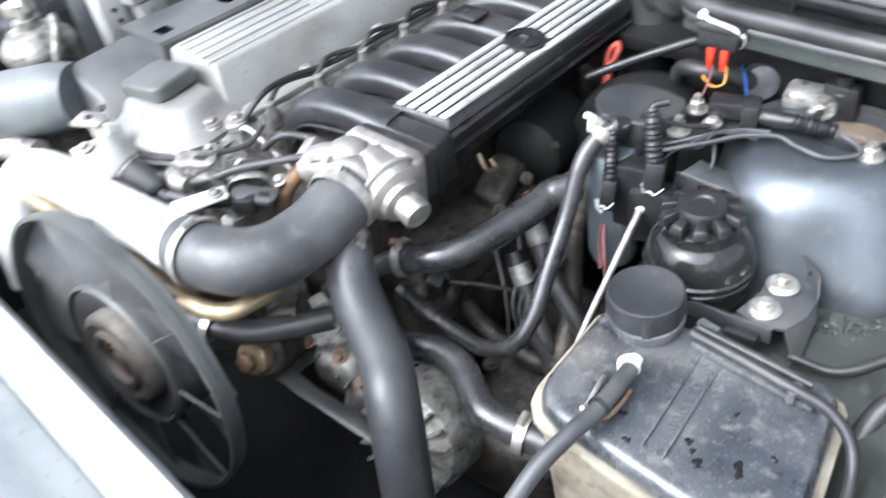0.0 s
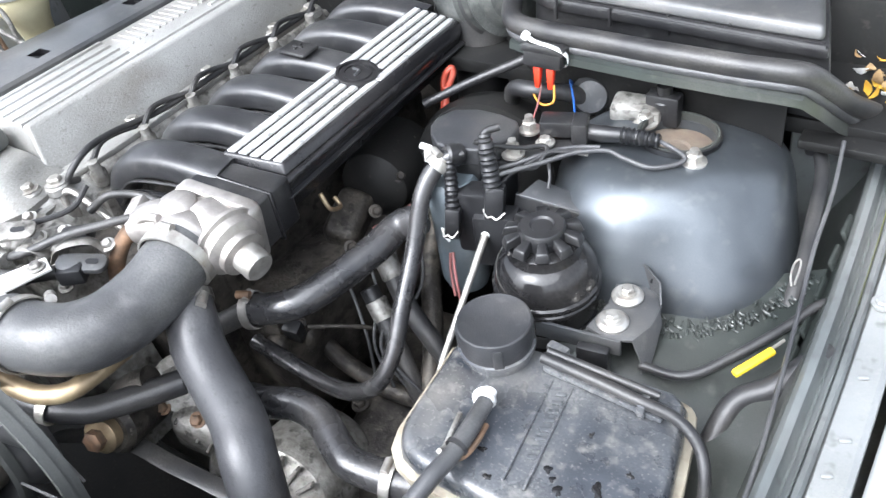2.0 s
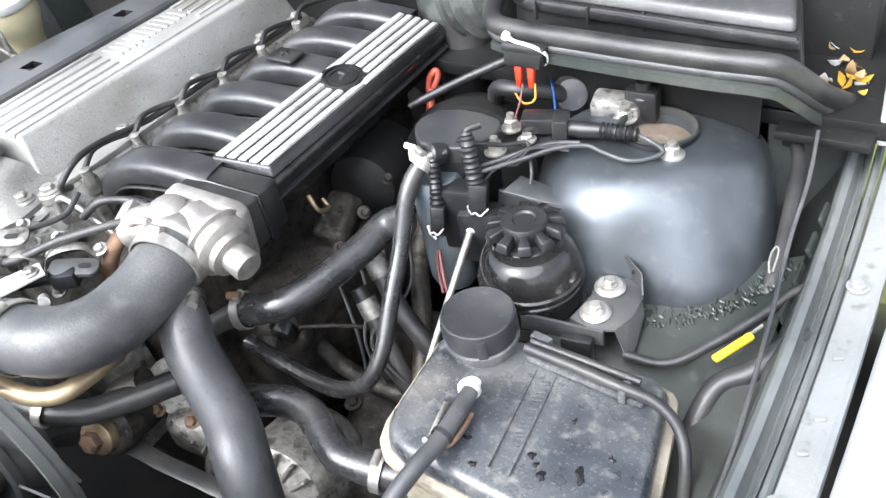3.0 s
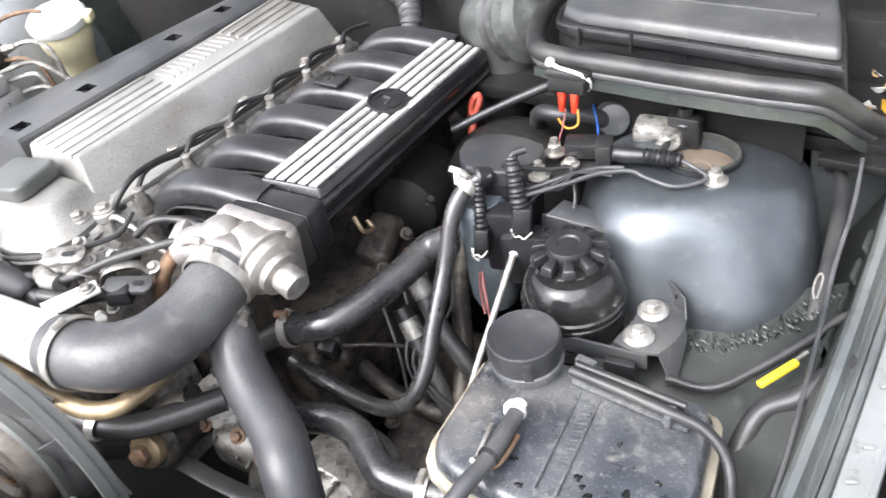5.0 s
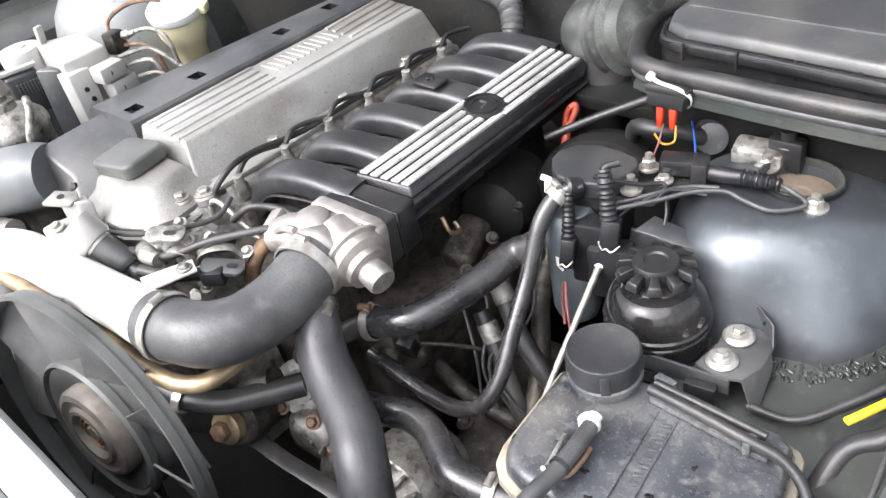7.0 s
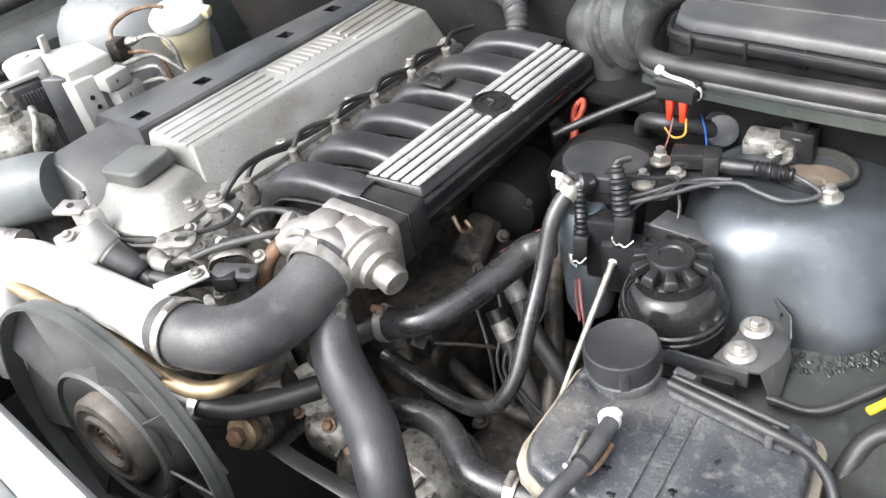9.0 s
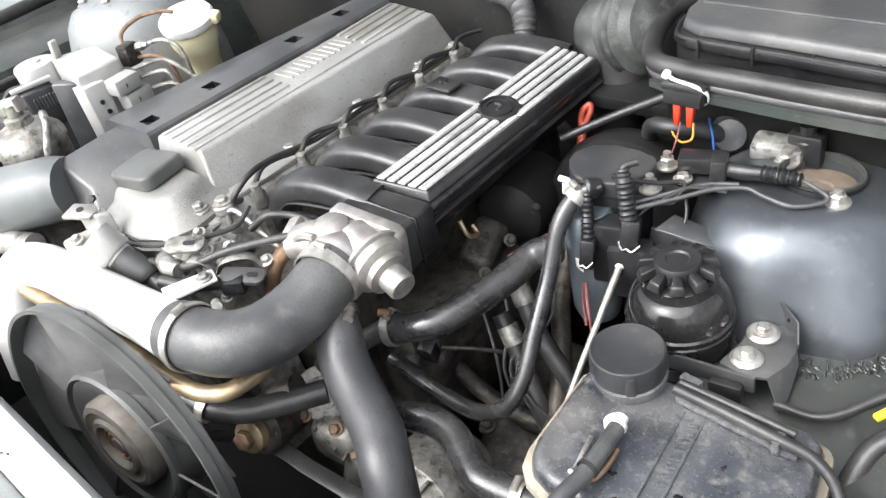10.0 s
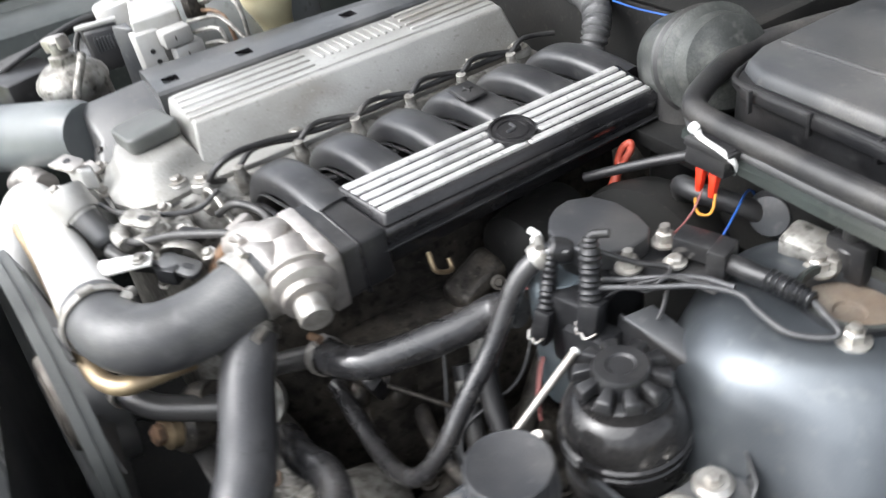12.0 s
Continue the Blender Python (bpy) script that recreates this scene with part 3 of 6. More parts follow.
# ---- engine ----
engine = thing("engine_block", (0.05, 0.1, 0.4), "grimy dark iron engine block", "engine")
part("block", block((0.03, 0.10, 0.60), (0.34, 0.54, 0.46), None, 0.02), M_GRIME, engine)
head_ = part("cylinder_head", hexa([(-0.20, -0.20, 0.80), (0.07, -0.20, 0.80), (0.07, 0.37, 0.80), (-0.20, 0.37, 0.80)], [(-0.18, -0.19, 0.888), (0.035, -0.19, 0.888), (0.035, 0.37, 0.888), (-0.18, 0.37, 0.888)], 0.005), M_OLDALU, engine, "dirty cast aluminium cylinder head")
part("timing_cover", hexa([(-0.16, -0.27, 0.60), (0.17, -0.25, 0.60), (0.17, -0.18, 0.60), (-0.16, -0.18, 0.60)], [(-0.14, -0.255, 0.885), (0.10, -0.225, 0.878), (0.12, -0.17, 0.88), (-0.14, -0.17, 0.888)], 0.006), M_OLDALU, engine, "dirty aluminium timing case")
part("side_casting", block((0.23, 0.12, 0.62), (0.10, 0.42, 0.20), None, 0.02), M_GRIME, engine)
part("gearbox_bell", lathe([(0.0, 0.0), (0.13, 0.0), (0.15, 0.06), (0.15, 0.2)], axis((0.05, 0.36, 0.6), (0, 1, 0))), M_GRIME, engine)

# valve cover with ribs, flange, raised mark and bolts
vc = thing("valve_cover", (-0.06, 0.1, 0.89), "dusty grey cast aluminium valve cover with longitudinal ribs", "valve cover")
def zt(x):
    return 0.9515 - (x + 0.02) * 0.085
TL = [(-0.114, -0.122), (-0.020, -0.114), (-0.010, 0.346), (-0.106, 0.352)]
part("cover", hexa([(-0.125, -0.135, 0.893), (0.004, -0.128, 0.893), (0.012, 0.36, 0.893), (-0.125, 0.36, 0.893)], [(x, y, zt(x)) for x, y in TL], 0.004, 3), M_ALU, vc)
for k in range(5):
    x = -0.106 + 0.0185 * k
    for y0, y1 in ((-0.117, 0.068), (0.215, 0.345)) if k < 4 else ((-0.117, 0.345),):
        d = 0.008 * (y0 + 0.117) / 0.46
        part("rib", hexa([(x + d - 0.0045, y0, zt(x) - 0.004), (x + d + 0.0045, y0, zt(x) - 0.004), (x + 0.0065, y1, zt(x) - 0.004), (x - 0.0025, y1, zt(x) - 0.004)], [(x + d - 0.003, y0 + 0.001, zt(x) + 0.0024), (x + d + 0.003, y0 + 0.001, zt(x) + 0.0024), (x + 0.005, y1 - 0.001, zt(x) + 0.0024), (x - 0.001, y1 - 0.001, zt(x) + 0.0024)], 0.0008, 1), M_ALU, vc)
part("flange", slab([(-0.13, -0.205), (0.028, -0.200), (0.034, -0.02), (0.026, 0.36), (-0.13, 0.365)], 0.887, 0.895, 0.002), M_ALU, vc)
for k in range(11):
    y = 0.080 + 0.0122 * k
    part("raised_bar", hexa([(-0.097, y, zt(-0.097) - 0.002), (-0.097, y + 0.005, zt(-0.097) - 0.002), (-0.060, y + 0.009, zt(-0.060) - 0.002), (-0.060, y + 0.004, zt(-0.060) - 0.002)], [(-0.097, y, zt(-0.097) + 0.0022), (-0.097, y + 0.005, zt(-0.097) + 0.0022), (-0.060, y + 0.009, zt(-0.060) + 0.0022), (-0.060, y + 0.004, zt(-0.060) + 0.0022)], 0.0006, 1), M_ALU, vc, "raised bar of cast lettering")
HUMP = [(-0.135, -0.110), (-0.150, -0.150), (-0.150, -0.195), (-0.128, -0.230), (-0.075, -0.242), (-0.015, -0.240), (0.023, -0.222), (0.037, -0.188), (0.033, -0.157), (0.012, -0.110)]
part("front_hump", loft([[(-0.068 + (x + 0.068) * k, -0.165 + (y + 0.165) * k, z) for x, y in HUMP] for k, z in ((1.0, 0.884), (1.0, 0.893), (0.955, 0.897), (0.86, 0.902), (0.77, 0.910), (0.71, 0.919), (0.66, 0.925), (0.58, 0.929), (0.40, 0.930))]), M_ALU, vc, "domed front end")
part("gasket", loft([[(-0.068 + (x + 0.068) * k, -0.165 + (y + 0.165) * k, z) for x, y in HUMP] for k, z in ((1.01, 0.881), (1.015, 0.8845), (1.0, 0.886))]), M_BLACK, vc, "black rubber gasket")
part("case_rim", loft([[(-0.068 + (x + 0.068) * k, -0.165 + (y + 0.165) * k, z) for x, y in HUMP] for k, z in ((1.02, 0.86), (1.06, 0.872), (1.07, 0.880), (1.03, 0.8815))]), M_ALU, vc)
b = part("boss", lathe([(0.016, -0.016), (0.015, 0.006), (0.012, 0.009), (0, 0.009)], pose(0.014, -0.163, 0.893), 20), M_ALU, vc)
part("bolt", hexbolt((0.014, -0.163, 0.902), r=0.008, washer=0.0125, h=0.006), M_ZINC, b)

for p in ((0.0, 0.0), (0.0, 0.1365), (0.0, 0.273), (0.018, -0.135), (0.012, 0.345)):
    b = part("boss", lathe([(0.019, -0.008), (0.0175, 0.000), (0.015, 0.002), (0, 0.002)], pose(p[0] + 0.008, p[1], 0.895), 24), M_ALU, vc)
    part("bolt", hexbolt((p[0] + 0.008, p[1], 0.897), r=0.009, washer=0.0145, h=0.006), M_ZINC, b)
cap = thing("oil_filler_cap", (-0.075, -0.165, 0.925), "dark grey rounded square oil filler cap", "cap")
CM = Matrix.Translation((-0.080, -0.166, 0.928)) @ pose(0, 0, 0, 2, -4, 8)
part("lid", slab(rounded(0.084, 0.070, 0.014), 0.0, 0.022, 0.005, CM, 3), M_RING, cap)
part("skirt", slab(rounded(0.070, 0.056, 0.014), -0.01, 0.002, 0.002, CM), M_BLACK, cap)
part("symbol", slab([(-0.01, -0.004), (0.008, -0.008), (0.01, -0.002), (0.0, 0.006), (-0.008, 0.004)], 0.0195, 0.0208, 0, CM), M_CAP, cap, "raised oil can symbol")

# black side cover with small square openings, and intake pipe
sc = thing("injector_cover", (-0.19, 0.1, 0.9), "long satin black plastic side cover with square openings", "engine cover")
HOLES = [(-0.154, -0.104), (-0.147, 0.005), (-0.140, 0.170), (-0.138, 0.275)]
def cover_top():
    bm = bmesh.new()
    ys = [-0.13]
    for _, y in HOLES:
        ys += [y - 0.011, y + 0.011]
    ys.append(0.345)
    cols = []
    for y in ys:
        r = -0.119 + 0.022 * (y + 0.13)
        e = -0.256 + 0.12 * (y + 0.13)
        cols.append([(e, y, 0.88), (e, y, 0.948), (e + 0.006, y, 0.958), (e + 0.016, y, 0.9645), (-0.168, y, 0.9668), (-0.142, y, 0.9668), (r - 0.004, y, 0.9660), (r, y, 0.962), (r, y, 0.90)])
    grid = [[bm.verts.new(p) for p in c_] for c_ in cols]
    for i in range(len(grid) - 1):
        for k in range(8):
            if k == 4 and i % 2 == 1:
                continue
            bm.faces.new((grid[i][k], grid[i][k + 1], grid[i + 1][k + 1], grid[i + 1][k]))
    for end in (grid[0], grid[-1]):
        bm.faces.new(end)
    return bm
part("top_shell", cover_top(), M_GREYPLAST, sc)
for x, y in HOLES:
    x = -0.155
    well = bmesh.new()
    v = [well.verts.new(p) for p in ((x - 0.013, y - 0.011, 0.9667), (x + 0.013, y - 0.011, 0.9667), (x + 0.013, y + 0.011, 0.9667), (x - 0.013, y + 0.011, 0.9667), (x - 0.011, y - 0.009, 0.950), (x + 0.011, y - 0.009, 0.950), (x + 0.011, y + 0.009, 0.950), (x - 0.011, y + 0.009, 0.950))]
    for q in ((0, 1, 5, 4), (1, 2, 6, 5), (2, 3, 7, 6), (3, 0, 4, 7), (4, 5, 6, 7)):
        well.faces.new([v[k] for k in q])
    part("recess", well, M_BLACKSAT, sc, "dark square recess")
    part("wedge", hexa([(x - 0.012, y - 0.010, 0.951), (x + 0.011, y - 0.010, 0.951), (x - 0.012, y + 0.010, 0.951)], [(x - 0.012, y - 0.010, 0.965), (x + 0.006, y - 0.010, 0.958), (x - 0.012, y + 0.006, 0.958)], 0), M_GREYPLAST, sc)
part("scoop", hexa([(-0.250, -0.240, 0.87), (-0.115, -0.250, 0.87), (-0.105, -0.130, 0.87), (-0.258, -0.128, 0.87)], [(-0.232, -0.228, 0.950), (-0.166, -0.217, 0.915), (-0.130, -0.119, 0.935), (-0.215, -0.129, 0.960)], 0.004, 3), M_GREYPLAST, sc, "sloping trough at the front")
part("scoop_bolt", hexbolt((-0.162, -0.223, 0.903), (0.3, -0.6, 0.5), 0.006, 0.010, 0.006), M_GRIME, sc)
hose("intake_pipe", [(-0.215, -0.228, 0.912), (-0.245, -0.248, 0.910), (-0.32, -0.297, 0.898), (-0.42, -0.35, 0.88), (-0.55, -0.42, 0.85)], [0.044, 0.049, 0.051, 0.052, 0.052], M_PIPEGREY, "wide dark grey plastic intake pipe", category="pipe")

# intake manifold with six runners and a striped cover
im = thing("intake_manifold", (0.25, 0.15, 0.84), "black intake manifold with a striped metal-ribbed cover", "intake manifold")
XL, XR = 0.213, 0.286
def zc(x):
    return 0.917 - (x - XL) * 0.15
part("plenum", hexa([(0.212, -0.03, 0.845), (0.282, -0.03, 0.838), (0.276, 0.355, 0.845), (0.212, 0.36, 0.85)], [(0.205, -0.032, 0.905), (0.298, -0.018, 0.892), (0.295, 0.362, 0.895), (0.206, 0.368, 0.905)], 0.007, 3), M_BLACKSAT, im)
part("plenum_seam", hexa([(0.206, -0.034, 0.876), (0.297, -0.021, 0.868), (0.294, 0.365, 0.872), (0.206, 0.37, 0.88)], [(0.205, -0.035, 0.880), (0.2995, -0.022, 0.872), (0.2965, 0.366, 0.876), (0.205, 0.371, 0.884)], 0.001, 1), M_BLACK, im)
part("cover", hexa([(XL - 0.004, -0.03, zc(XL) - 0.012), (XR + 0.006, -0.012, zc(XR) - 0.012), (XR + 0.006, 0.368, zc(XR) - 0.012), (XL - 0.004, 0.372, zc(XL) - 0.012)], [(XL, -0.026, zc(XL)), (XR, -0.006, zc(XR)), (XR, 0.362, zc(XR)), (XL, 0.366, zc(XL))], 0.003, 3), M_BLACKSAT, im)
LOGO = Vector((0.249, 0.181))
def stripe(x, w, y0, y1):
    z = zc(x)
    return hexa([(x - w / 2, y0, z - 0.002), (x + w / 2, y0 + 0.003, zc(x + w / 2) - 0.002), (x + w / 2, y1, zc(x + w / 2) - 0.002), (x - w / 2, y1, z - 0.002)], [(x - w / 2 + 0.0008, y0 + 0.001, z + 0.0028), (x + w / 2 - 0.0008, y0 + 0.004, zc(x + w / 2) + 0.003), (x + w / 2 - 0.0008, y1, zc(x + w / 2) + 0.003), (x - w / 2 + 0.0008, y1, z + 0.0028)], 0.0005, 1)
for k in range(5):
    x = XL + 0.0080 + 0.0142 * k
    y0 = -0.0225 + 0.0035 * k
    gap = max(0.0285 ** 2 - (x - LOGO.x) ** 2, 0) ** 0.5
    part("stripe", stripe(x, 0.0104, y0, LOGO.y - gap), M_STRIPE, im, "bare metal rib")
    part("stripe", stripe(x, 0.0104, LOGO.y + gap, 0.358), M_STRIPE, im, "bare metal rib")
LM = Matrix.Translation((LOGO.x, LOGO.y, zc(LOGO.x) + 0.001)) @ pose(0, 0, 0, 0, 8.5, 0)
badge = part("badge", lathe([(0, 0.0025), (0.0165, 0.0025), (0.0165, 0.0038), (0.019, 0.0038), (0.019, 0.0022), (0.0245, 0.0022), (0.0245, 0.0042), (0.0275, 0.0042), (0.0282, 0.002), (0.0282, -0.002)], LM, 44), M_BLACKSAT, im, "round black embossed badge")
part("emblem", sweep([LM @ Vector(p) for p in ((-0.010, 0.004, 0.003), (0.0, 0.004, 0.003), (0.002, -0.008, 0.003))], 0.0018, 8, 5), M_GREYPLAST, badge)
for i in range(6):
    y = -0.052 + 0.0815 * i
    r = part("runner", sweep([(0.225, y + 0.012, 0.893), (0.19, y + 0.006, 0.902), (0.145, y - 0.002, 0.907), (0.105, y - 0.010, 0.902), (0.078, y - 0.017, 0.884), (0.062, y - 0.022, 0.858), (0.05, y - 0.024, 0.835)], [0.0262, 0.0250, 0.0245, 0.0240, 0.0225, 0.020, 0.020], 28, 6, 0.74, square=0.62), M_RUNNER, im, "curved black plastic runner")
    part("seam", sweep([(0.225, y - 0.012, 0.888), (0.16, y - 0.025, 0.892), (0.105, y - 0.033, 0.886), (0.078, y - 0.038, 0.868)], 0.0022, 6, 5), M_BLACK, r)
    part("port", block((0.052, y - 0.024, 0.84), (0.02, 0.062, 0.05), None, 0.004), M_OLDALU, r, "dirty aluminium port flange")
for i in range(5):
    y = -0.052 + 0.0815 * i
    part("runner_web", hexa([(0.085, y, 0.862), (0.138, y + 0.006, 0.868), (0.138, y + 0.075, 0.868), (0.085, y + 0.065, 0.862)], [(0.085, y, 0.872), (0.138, y + 0.006, 0.884), (0.138, y + 0.075, 0.884), (0.085, y + 0.065, 0.872)], 0.003), M_BLACK, im, "black web between two runners")
    part("web_lip", sweep([(0.205, y + 0.034, 0.893), (0.175, y + 0.026, 0.894), (0.148, y + 0.024, 0.893), (0.139, y + 0.032, 0.890), (0.139, y + 0.050, 0.888)], 0.0028, 8, 5), M_BLACK, im)
part("runner_lip", sweep([(0.225, -0.080, 0.878), (0.16, -0.087, 0.882), (0.105, -0.092, 0.874), (0.078, -0.094, 0.852)], 0.005, 8, 5, 0.5), M_BLACKSAT, im)
part("cast_plus", join(block((0.15, 0.185, 0.930), (0.045, 0.032, 0.006), pose(0, 0, 0, 0, 2, 0), 0.003), block((0.15, 0.185, 0.9335), (0.016, 0.003, 0.003), None, 0.0005), block((0.15, 0.185, 0.9335), (0.003, 0.016, 0.003), None, 0.0005)), M_BLACK, im, "raised pad with a plus mark")
part("neck", hexa([(0.210, -0.085, 0.846), (0.300, -0.074, 0.835), (0.300, -0.015, 0.838), (0.21, -0.02, 0.846)], [(0.205, -0.086, 0.913), (0.301, -0.070, 0.898), (0.297, -0.012, 0.898), (0.207, -0.03, 0.911)], 0.005, 3), M_BLACK, im, "black inlet neck")
part("neck_joint", hexa([(0.2085, -0.062, 0.844), (0.3025, -0.050, 0.833), (0.3025, -0.046, 0.833), (0.2085, -0.058, 0.844)], [(0.2040, -0.063, 0.9140), (0.3025, -0.049, 0.8988), (0.3025, -0.045, 0.8988), (0.2040, -0.059, 0.9140)], 0.001, 1), M_BLACKSAT, im)

# throttle body
tb = thing("throttle_body", (0.25, -0.12, 0.85), "bright cast aluminium throttle and recirculation valve housing", "throttle body")
FPM = Matrix.Translation((0.254, -0.086, 0.872)) @ pose(0, 0, 0, 90, 0, 7) @ pose(0, 0, 0, 0, 0, -8)
part("flange_plate", slab(rounded(0.106, 0.084, 0.014), -0.010, 0.008, 0.003, FPM, 3), M_ALU_BRIGHT, tb, "rounded mounting flange")
for p in ((0.213, -0.101, 0.905), (0.293, -0.090, 0.892)):
    part("bolt", hexbolt(p, (0.1, -1, 0.15), 0.006, 0.009, 0.006), M_ZINC, tb)
part("barrel", sweep([(0.252, -0.085, 0.872), (0.252, -0.115, 0.874), (0.257, -0.143, 0.878), (0.262, -0.158, 0.880)], [0.037, 0.041, 0.042, 0.037], 30, 6), M_ALU_BRIGHT, tb)
part("hose_band", ring((0.2625, -0.160, 0.8805), (0.005, -0.02, -0.003), 0.0378, 0.013, 0.0022), M_ZINC, tb, "bright steel band clamp")
part("top_cap", lathe([(0.026, -0.012), (0.027, 0.0), (0.022, 0.006), (0.010, 0.009), (0, 0.009)], axis((0.232, -0.122, 0.912), (-0.15, -0.15, 1)), 26), M_ALU_BRIGHT, tb)
part("casting_rib", sweep([(0.205, -0.150, 0.905), (0.222, -0.148, 0.915), (0.240, -0.146, 0.917)], 0.005, 8, 5), M_ALU_BRIGHT, tb)
part("shoulder", sweep([(0.265, -0.118, 0.880), (0.235, -0.122, 0.888), (0.205, -0.135, 0.892), (0.185, -0.148, 0.888)], [0.032, 0.031, 0.025, 0.018], 20, 6), M_ALU_BRIGHT, tb)
VX = (0.052, -0.008, -0.016)
vm = axis((0.262, -0.108, 0.889), VX)
part("valve_body", lathe([(0, -0.01), (0.028, -0.01), (0.031, 0.02), (0.030, 0.03), (0, 0.03)], vm, 36), M_ALU_BRIGHT, tb)
dia = part("diaphragm_can", lathe([(0.030, 0.027), (0.040, 0.029), (0.041, 0.034), (0.036, 0.036), (0.0355, 0.046), (0.030, 0.050), (0.027, 0.052), (0.0265, 0.060), (0.020, 0.062), (0, 0.062)], vm, 40), M_ALU_BRIGHT, tb, "stepped round diaphragm can")
part("knob", lathe([(0.0175, 0.06), (0.0175, 0.082), (0.0155, 0.085), (0, 0.0855)], vm, 30), M_ZINC, dia, "plain round end cap")
part("recirculation_pipe", sweep([(0.183, -0.150, 0.888), (0.170, -0.165, 0.870), (0.160, -0.178, 0.84), (0.155, -0.185, 0.80)], 0.0095, 14, 6), M_BROWN, tb, "brown heat-tinted steel pipe")
part("lug", block((0.183, -0.135, 0.905), (0.02, 0.03, 0.014), pose(0, 0, 0, 10, -20, 20), 0.004), M_ALU_BRIGHT, tb)

# charge pipe, elbow hose, lower hoses
cp = thing("charge_pipe", (0.0, -0.32, 0.85), "pale bare metal charge air pipe with a bracket tab", "pipe")
part("tube", sweep([(0.178, -0.305, 0.868), (0.150, -0.308, 0.868), (0.09, -0.313, 0.870), (0.0, -0.320, 0.871), (-0.10, -0.326, 0.870), (-0.155, -0.332, 0.865), (-0.195, -0.342, 0.852), (-0.215, -0.362, 0.82), (-0.215, -0.385, 0.77), (-0.21, -0.40, 0.70)], [0.0345, 0.0335, 0.0315, 0.0305, 0.0305, 0.031, 0.033, 0.0345, 0.0355, 0.0355], 28, 8), M_WHITEPIPE, cp)
part("bracket", hexa([(0.100, -0.282, 0.885), (0.130, -0.292, 0.885), (0.152, -0.235, 0.885), (0.128, -0.226, 0.885)], [(0.100, -0.282, 0.889), (0.130, -0.292, 0.889), (0.152, -0.235, 0.889), (0.128, -0.226, 0.889)], 0.0012), M_WHITEPIPE, cp, "pale welded bracket tab")
part("bolt", hexbolt((0.137, -0.243, 0.890), (0, 0, 1), 0.007, 0.010, 0.005), M_OLDALU, cp)
h1 = hose("elbow_hose", [(0.160, -0.306, 0.868), (0.200, -0.300, 0.868), (0.236, -0.283, 0.866), (0.257, -0.250, 0.864), (0.264, -0.205, 0.868), (0.264, -0.165, 0.878), (0.262, -0.140, 0.882)], 0.0365, M_RUBBER, "thick black rubber elbow hose", (0.12, 0.9), 26, 8)
part("clamp_screw", lathe([(0.006, -0.009), (0.006, 0.009), (0, 0.009)], axis((0.298, -0.172, 0.846), (0.5, -0.6, 0)), 10), M_ZINC, h1)
part("clamp_screw", lathe([(0, -0.01), (0.006, -0.009), (0.006, 0.009), (0, 0.009)], axis((0.197, -0.266, 0.892), (0.7, -0.3, 0.3)), 10), M_ZINC, h1)
lh = hose("lower_charge_hose", [(0.268, -0.172, 0.838), (0.286, -0.186, 0.824), (0.309, -0.204, 0.803), (0.348, -0.2215, 0.786), (0.390, -0.241, 0.775), (0.422, -0.265, 0.758), (0.440, -0.283, 0.71), (0.447, -0.297, 0.62), (0.45, -0.31, 0.5)], [0.0262, 0.0275, 0.0285, 0.0285, 0.0285, 0.0285, 0.0285, 0.0285, 0.0285], M_BRAID, "thick black rubber charge hose with a knitted sleeve", (), 32, 10)
ch = hose("coolant_hose_upper", [(0.283, -0.118, 0.774), (0.336, -0.096, 0.786), (0.361, -0.050, 0.792), (0.379, 0.007, 0.800), (0.388, 0.047, 0.808), (0.416, 0.059, 0.820)], 0.0185, M_RUBBERG, "black coolant hose across the bay", (0.03,), 20, 8)
part("stub", sweep([(0.290, -0.110, 0.776), (0.268, -0.135, 0.768), (0.245, -0.160, 0.758), (0.215, -0.185, 0.735)], [0.0145, 0.0135, 0.0125, 0.0125], 16, 6), M_RUBBERD, ch, "narrow black pipe stub")
part("clamp_screw", lathe([(0, -0.008), (0.005, -0.008), (0.005, 0.008), (0, 0.008)], axis((0.287, -0.118, 0.801), (0.7, 0.3, 0)), 10), M_BROWN, ch)
part("collar", ring((0.272, -0.175, 0.835), (0.02, -0.014, -0.016), 0.0272, 0.010), M_OLDALU, lh, "dull steel clamp")
hose("expansion_tank_hose", [(0.31, -0.187, 0.712), (0.362, -0.186, 0.73), (0.396, -0.175, 0.731), (0.429, -0.177, 0.73), (0.462, -0.193, 0.729), (0.491, -0.204, 0.727), (0.527, -0.199, 0.722), (0.56, -0.19, 0.718)], 0.0178, M_RUBBERG, "curved black coolant hose to the tank", (0.9,), 20, 8)
hose("vent_hose", [(0.448, 0.092, 0.893), (0.436, 0.082, 0.887), (0.428, 0.055, 0.862), (0.430, 0.02, 0.81), (0.436, -0.025, 0.765), (0.440, -0.065, 0.72), (0.428, -0.093, 0.69), (0.395, -0.105, 0.676), (0.35, -0.108, 0.678), (0.30, -0.108, 0.690), (0.255, -0.108, 0.70)], 0.0105, M_RUBBERG, "thin black rubber vent hose in a long loop", (0.1,), 14, 8)
